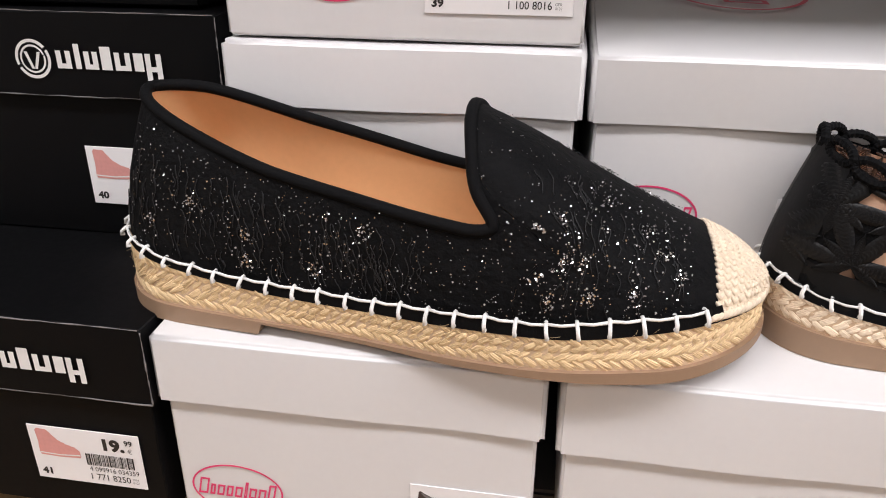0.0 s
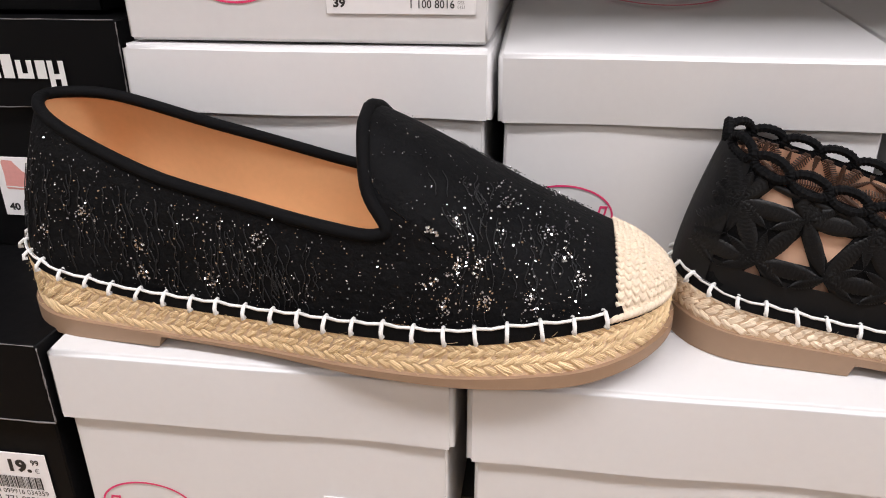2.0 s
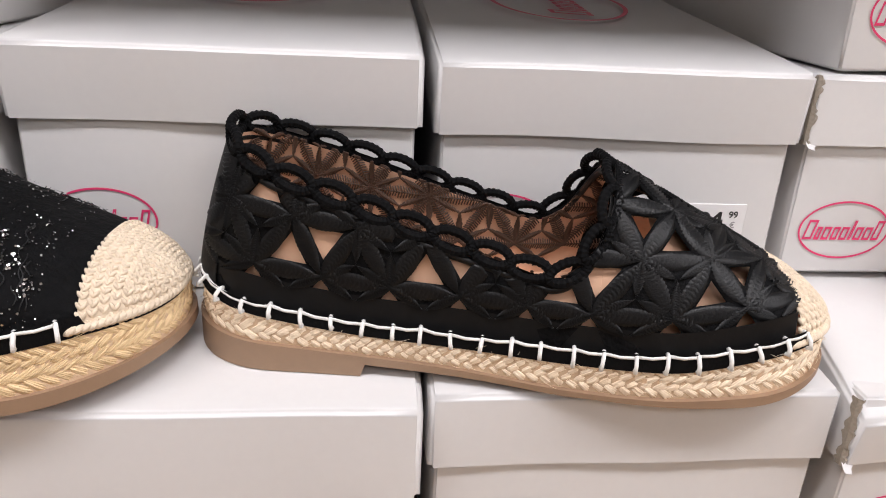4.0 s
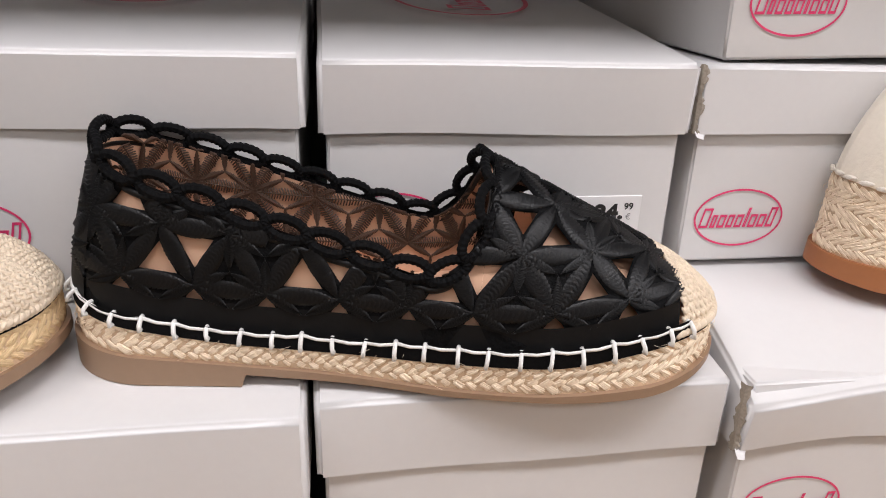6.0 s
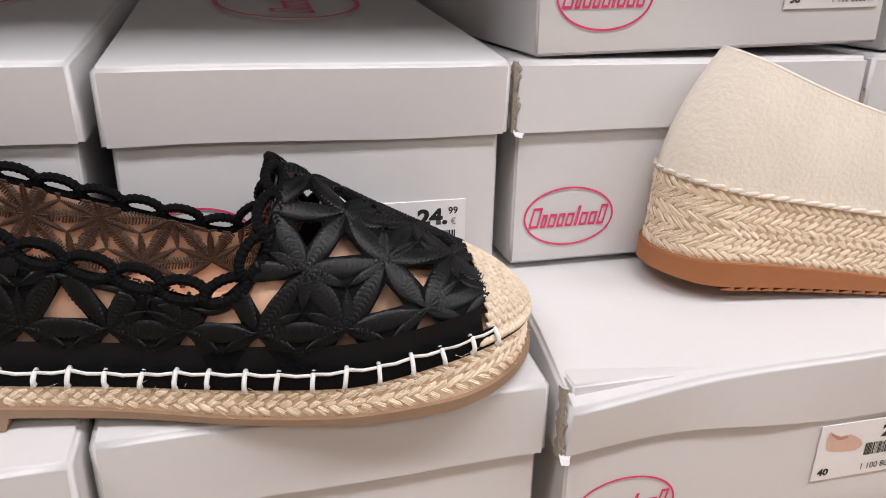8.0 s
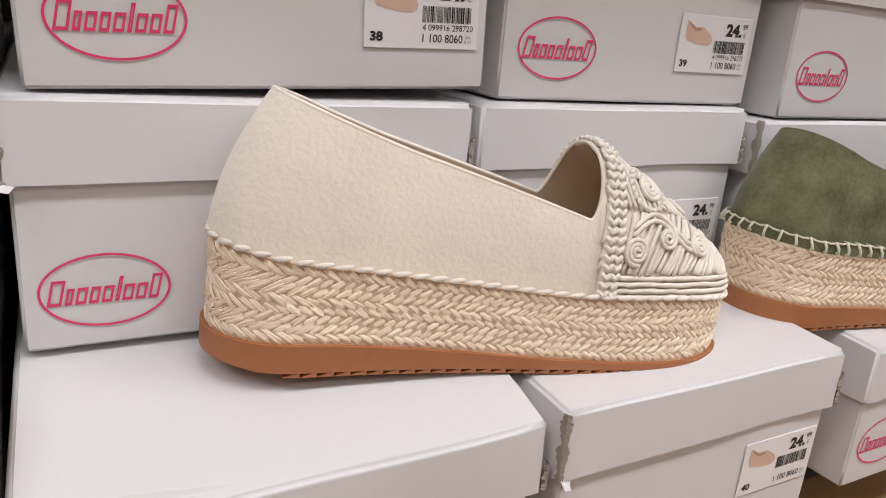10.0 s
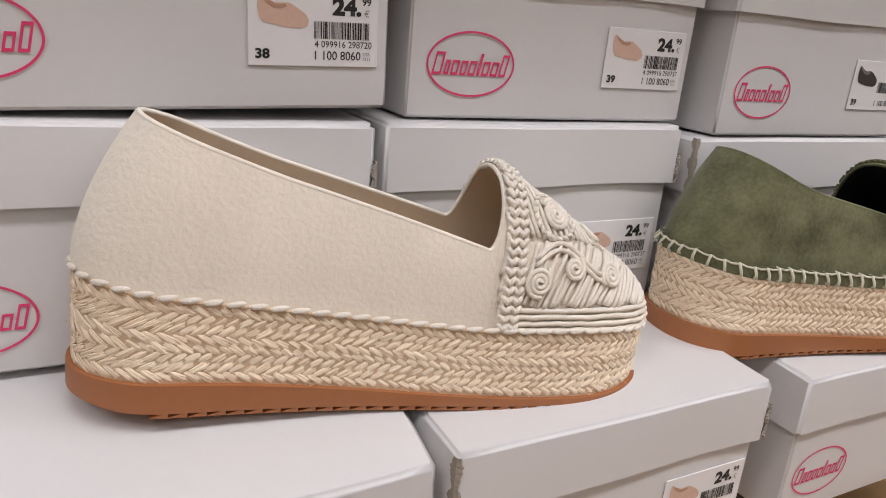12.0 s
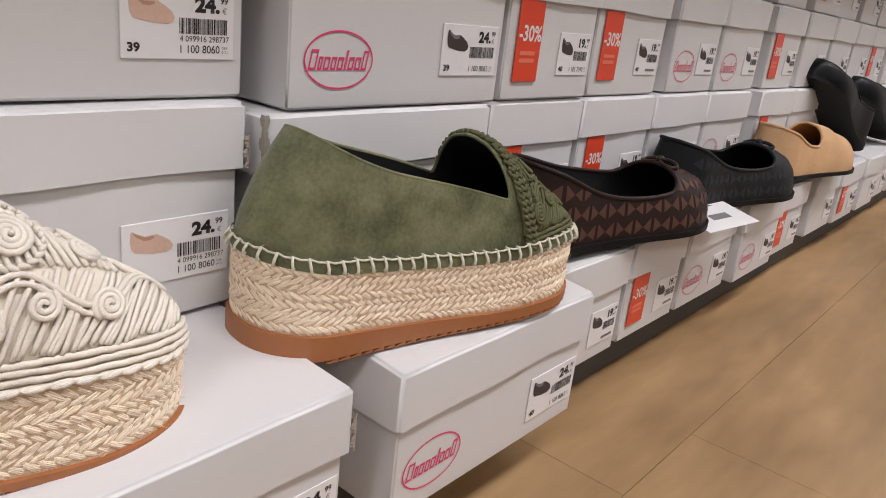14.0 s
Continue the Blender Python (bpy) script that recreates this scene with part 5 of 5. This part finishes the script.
def ballet_flat(at, label, cloth, mark, lining, sole, bow=True, length=0.255, throat=0.69):
    f = Form(length, [(0.0, 0.028), (0.1, 0.031), (0.3, 0.030), (0.5, 0.034), (0.7, 0.040), (0.85, 0.037), (1.0, 0.030)],
             [(0, 0.008), (0.3, 0.005), (1, 0.0045)], [(0, 0.006), (1, 0.003)], [(0, 0.060), (0.1, 0.055), (0.3, 0.042), (0.5, 0.036), (0.7, 0.035)],
             [(0.45, 0.060), (0.6, 0.056), (0.68, 0.050), (0.85, 0.042), (1.0, 0.030)], 0.10, throat, lean=0.12, toe=0.24)
    shoe = thing("ballet_flat", label, "shoe", "display shoes", at=at)
    low = lambda u: 0.0  # noqa: E731
    part("outsole", skirt(f, low, lambda u: lerp(f.welt, u), -0.0004, sole, "outsole", True, True), shoe, "thin dark sole")
    part("insole", skirt(f, lambda u: 0.009, lambda u: 0.010, -0.004, lining, "insole"), shoe)
    part("upper", upper_mesh(f, 0, 1, cloth, "upper"), shoe)
    part("lining", upper_mesh(f, 0, 0.95, lining, "lining", -0.0018, flip=True), shoe)
    p = Pile()
    p.tube(rim_path(f, -0.0004), 0.0018, 6, closed=True)
    part("edge_binding", p.mesh("edge_binding", cloth), shoe)
    if mark:
        p = Pile()
        for side in (-1, 1):
            for j in range(4):
                for i in range(13):
                    s, t, r = 0.010 + (i + 0.5 * (j % 2)) * 0.0205, 0.007 + j * 0.0142, 0.0086
                    for g in (1, -1):
                        tri = [(s, t), (s + g * r, t + r * 0.75), (s + g * r, t - r * 0.55)]
                        if all(0.004 < a < f.length * 0.97 for a, b in tri):
                            tri = [(a, min(max(b, 0.001), f.reach(a / f.length) - 0.002)) for a, b in tri]
                        if all(0.004 < a < f.length * 0.97 for a, b in tri) and tri[1][1] - tri[2][1] > 0.003:
                            n, idx, pts = 4, {}, []
                            for m in range(n + 1):
                                for k in range(n + 1 - m):
                                    idx[(m, k)] = len(pts)
                                    pts.append(f.on(*[tri[0][c] + (tri[1][c] - tri[0][c]) * m / n + (tri[2][c] - tri[0][c]) * k / n for c in (0, 1)], side, 0.0004))
                            p.add(pts, [(idx[(m, k)], idx[(m + 1, k)], idx[(m, k + 1)]) for m in range(n) for k in range(n - m)]
                                  + [(idx[(m + 1, k)], idx[(m + 1, k + 1)], idx[(m, k + 1)]) for m in range(n - 1) for k in range(n - 1 - m)])
        tagged(part("print", p.mesh("print", mark, False), shoe, "printed bow-tie pattern"), kind="stuff")
    if bow:
        p, c = Pile(), f.at(f.throat + 0.02, math.pi / 2 - 0.01, -1) + Vector((0, 0, 0.003))
        for g in (-1, 1):
            p.tube([c + Vector((0.005 * math.sin(k), g * 0.015 * (1 - math.cos(k)) / 2, 0.0012 * math.sin(k) - 0.003 * (1 - math.cos(k)) / 2)) for k in [2 * math.pi * j / 12 for j in range(12)]], 0.0019, 6, closed=True)
        p.strand(c, Vector((1, 0, 0)), Vector((0, 0, 1)), 0.009, 0.003, 0.001)
        part("bow", p.mesh("bow", cloth), shoe, "small bow")
    return shoe


CREAM_FORM = Form(0.2300, [(0, 0.0234), (0.1, 0.0255), (0.25, 0.0255), (0.42, 0.0269), (0.58, 0.0303), (0.72, 0.0324), (0.85, 0.0317), (1, 0.0290)],
                  [(0, 0.0439), (0.2, 0.0384), (0.6, 0.0305), (0.85, 0.0302), (1, 0.0268)], [(0, 0.0098), (0.2, 0.0090), (0.6, 0.0030), (0.85, 0.0016), (1, 0.0030)],
                  [(0, 0.0965), (0.1, 0.0915), (0.3, 0.0802), (0.5, 0.0680), (0.64, 0.0590)], [(0.45, 0.0900), (0.59, 0.0925), (0.75, 0.0755), (0.9, 0.0535), (1, 0.0420)],
                  0.126, 0.642, lean=0.36, toe=0.2, heel=0.15, slope=0.02, spring=0.001, bend=0.0017, skew=0.0, corner=0.03, curl=0.75)
OLIVE_FORM = Form(0.2080, [(0, 0.0283), (0.1, 0.0307), (0.25, 0.0307), (0.42, 0.0324), (0.58, 0.0366), (0.72, 0.0391), (0.85, 0.0382), (1, 0.0349)],
                  [(0, 0.0460), (0.2, 0.0400), (0.6, 0.0350), (0.85, 0.0380), (1, 0.0350)], [(0, 0.0122), (0.2, 0.0093), (0.6, 0.0048), (0.85, 0.0050), (1, 0.0055)],
                  [(0, 0.0958), (0.1, 0.0905), (0.3, 0.0810), (0.5, 0.0709), (0.62, 0.0628)], [(0.45, 0.0930), (0.59, 0.0950), (0.75, 0.0756), (0.9, 0.0535), (1, 0.0440)],
                  0.135, 0.636, lean=0.50, toe=0.2, heel=0.15, slope=-0.30, bend=-0.0030, skew=0.0015, corner=0.03, curl=0.6)
sequin_shoe(pose(-0.1374, 0.2821, 1.0329, 0, -1.2, -2.27))
lace_shoe(pose(0.1390, 0.2907, 1.0352, 0, 0.33, -5.23))
crochet_shoe(pose(0.4479, 0.3025, 1.0494, 0, 3.8, -7.7), CREAM_FORM, "cream suede platform espadrille with crochet vamp, on boxes", CREAM_SUEDE, CREAM_CORD, CREAM_LINING, CREAM_CORD, JUTE_PALE, 7, False)
crochet_shoe(pose(0.7161, 0.2933, 1.0360, 0, 0.43, -7.06), OLIVE_FORM, "olive green suede platform espadrille with crochet vamp, on boxes", GREEN_SUEDE, GREEN_CORD, BLACK_LINING, PALE_THREAD, JUTE_PALE, 8, True)
STAND = TOP0 + 0.006
ballet_flat(pose(0.927, 0.3015, STAND, 0, 0, -8), "dark brown printed ballet flat with bow, on boxes", BROWN_PRINT, BROWN_MARK, BLACK_LINING, BLACK_RUBBER, length=0.235)
ballet_flat(pose(1.1475, 0.297, STAND, 0, 0, -8), "charcoal printed ballet flat with bow, on boxes", GREY_PRINT, GREY_MARK, BLACK_LINING, BLACK_RUBBER, length=0.235)
ballet_flat(pose(1.404, 0.2925, STAND, 0, 0, -6), "tan suede flat shoe with rounded toe, on boxes", TAN_SUEDE, None, TAN_SUEDE, BLACK_RUBBER, False, 0.245, 0.45)
ballet_flat(pose(1.818, 0.2925, STAND, 0, -27, 172), "black leather flat shoe, toe raised against the stack", BLACK_PATENT, None, BLACK_LINING, BLACK_RUBBER, False, 0.24, 0.5)
ballet_flat(pose(2.07, 0.2925, STAND, 0, -20, 172), "black leather flat shoe, toe raised against the stack", BLACK_PATENT, None, BLACK_LINING, BLACK_RUBBER, False, 0.24, 0.5)

# white price card lying over the edge of a lid
card = thing("price_card", "white price card with small dark print, on a box lid", "price card", at=pose(1.1205, 0.2358, TOP0 + 0.004, 12, 0, -8))
part("card", block("card", (0, 0, 0), (0.085, 0.05, 0.0006), LABEL, 0.0002, 1), card)
part("print", block("print", (0.03, 0.014, 0.0006), (0.06, 0.022, 0.0008), GREY_INK), card)


def torn_edge(box, x, side, z0, z1, seed, wide=0.0026):
    """Ragged torn board that wraps a lid corner, with a small curled flap at its foot."""
    rnd, p, n = random.Random(seed), Pile(), 26
    rows = []
    for k in range(n + 1):
        z = z0 + (z1 - z0) * k / n
        w = wide * (0.25 + 0.75 * abs(math.sin(2.3 * k / n * math.pi + seed))) * rnd.uniform(0.5, 1.1)
        rows.append([Vector((x - side * w, -0.0006, z)), Vector((x - side * w * 0.4, -0.0011 - rnd.uniform(0, 0.0004), z)),
                     Vector((x + side * 0.0009, -0.0006, z + rnd.uniform(-0.0005, 0.0005))), Vector((x + side * 0.0011, w * 1.3, z))])
    p.grid(rows)
    part("torn_edge", p.mesh("torn_edge", CARD_INNER, False), box, "torn grey board at the corner")
    if side > 0:
        return
    p = Pile()
    p.grid([[Vector((x - side * (0.005 - 0.0006 * k), -0.0008 - 0.0003 * k * k, z0 - 0.0005 * k)) for k in range(4)],
            [Vector((x - side * 0.0022, -0.0010 - 0.0004 * k * k, z0 - 0.0006 * k + 0.0006)) for k in range(4)],
            [Vector((x + side * 0.0003 * k, -0.0006 - 0.0005 * k * k, z0 + 0.0025 - 0.0009 * k)) for k in range(4)]])
    part("paper_flap", p.mesh("paper_flap", CARD), box, "curled white paper flap")


for box, side, hi, seed in ((lower[3], -1, 1.0, 1), (lower[4], -1, 1.0, 2), (lower[4], 1, 0.6, 3), (lower[3], 1, 0.4, 4), (second[3], -1, 1.0, 5), (second[3], 1, 0.5, 6), (second[5], -1, 1.0, 7), (second[4], 1, 0.5, 8)):
    top = next(o for o in box.children if o.name.startswith("lid"))
    half = max(v.co.x for v in top.data.vertices)
    torn_edge(box, side * (half - 0.0006), side, top.location.z, top.location.z + LID_H * hi, seed)
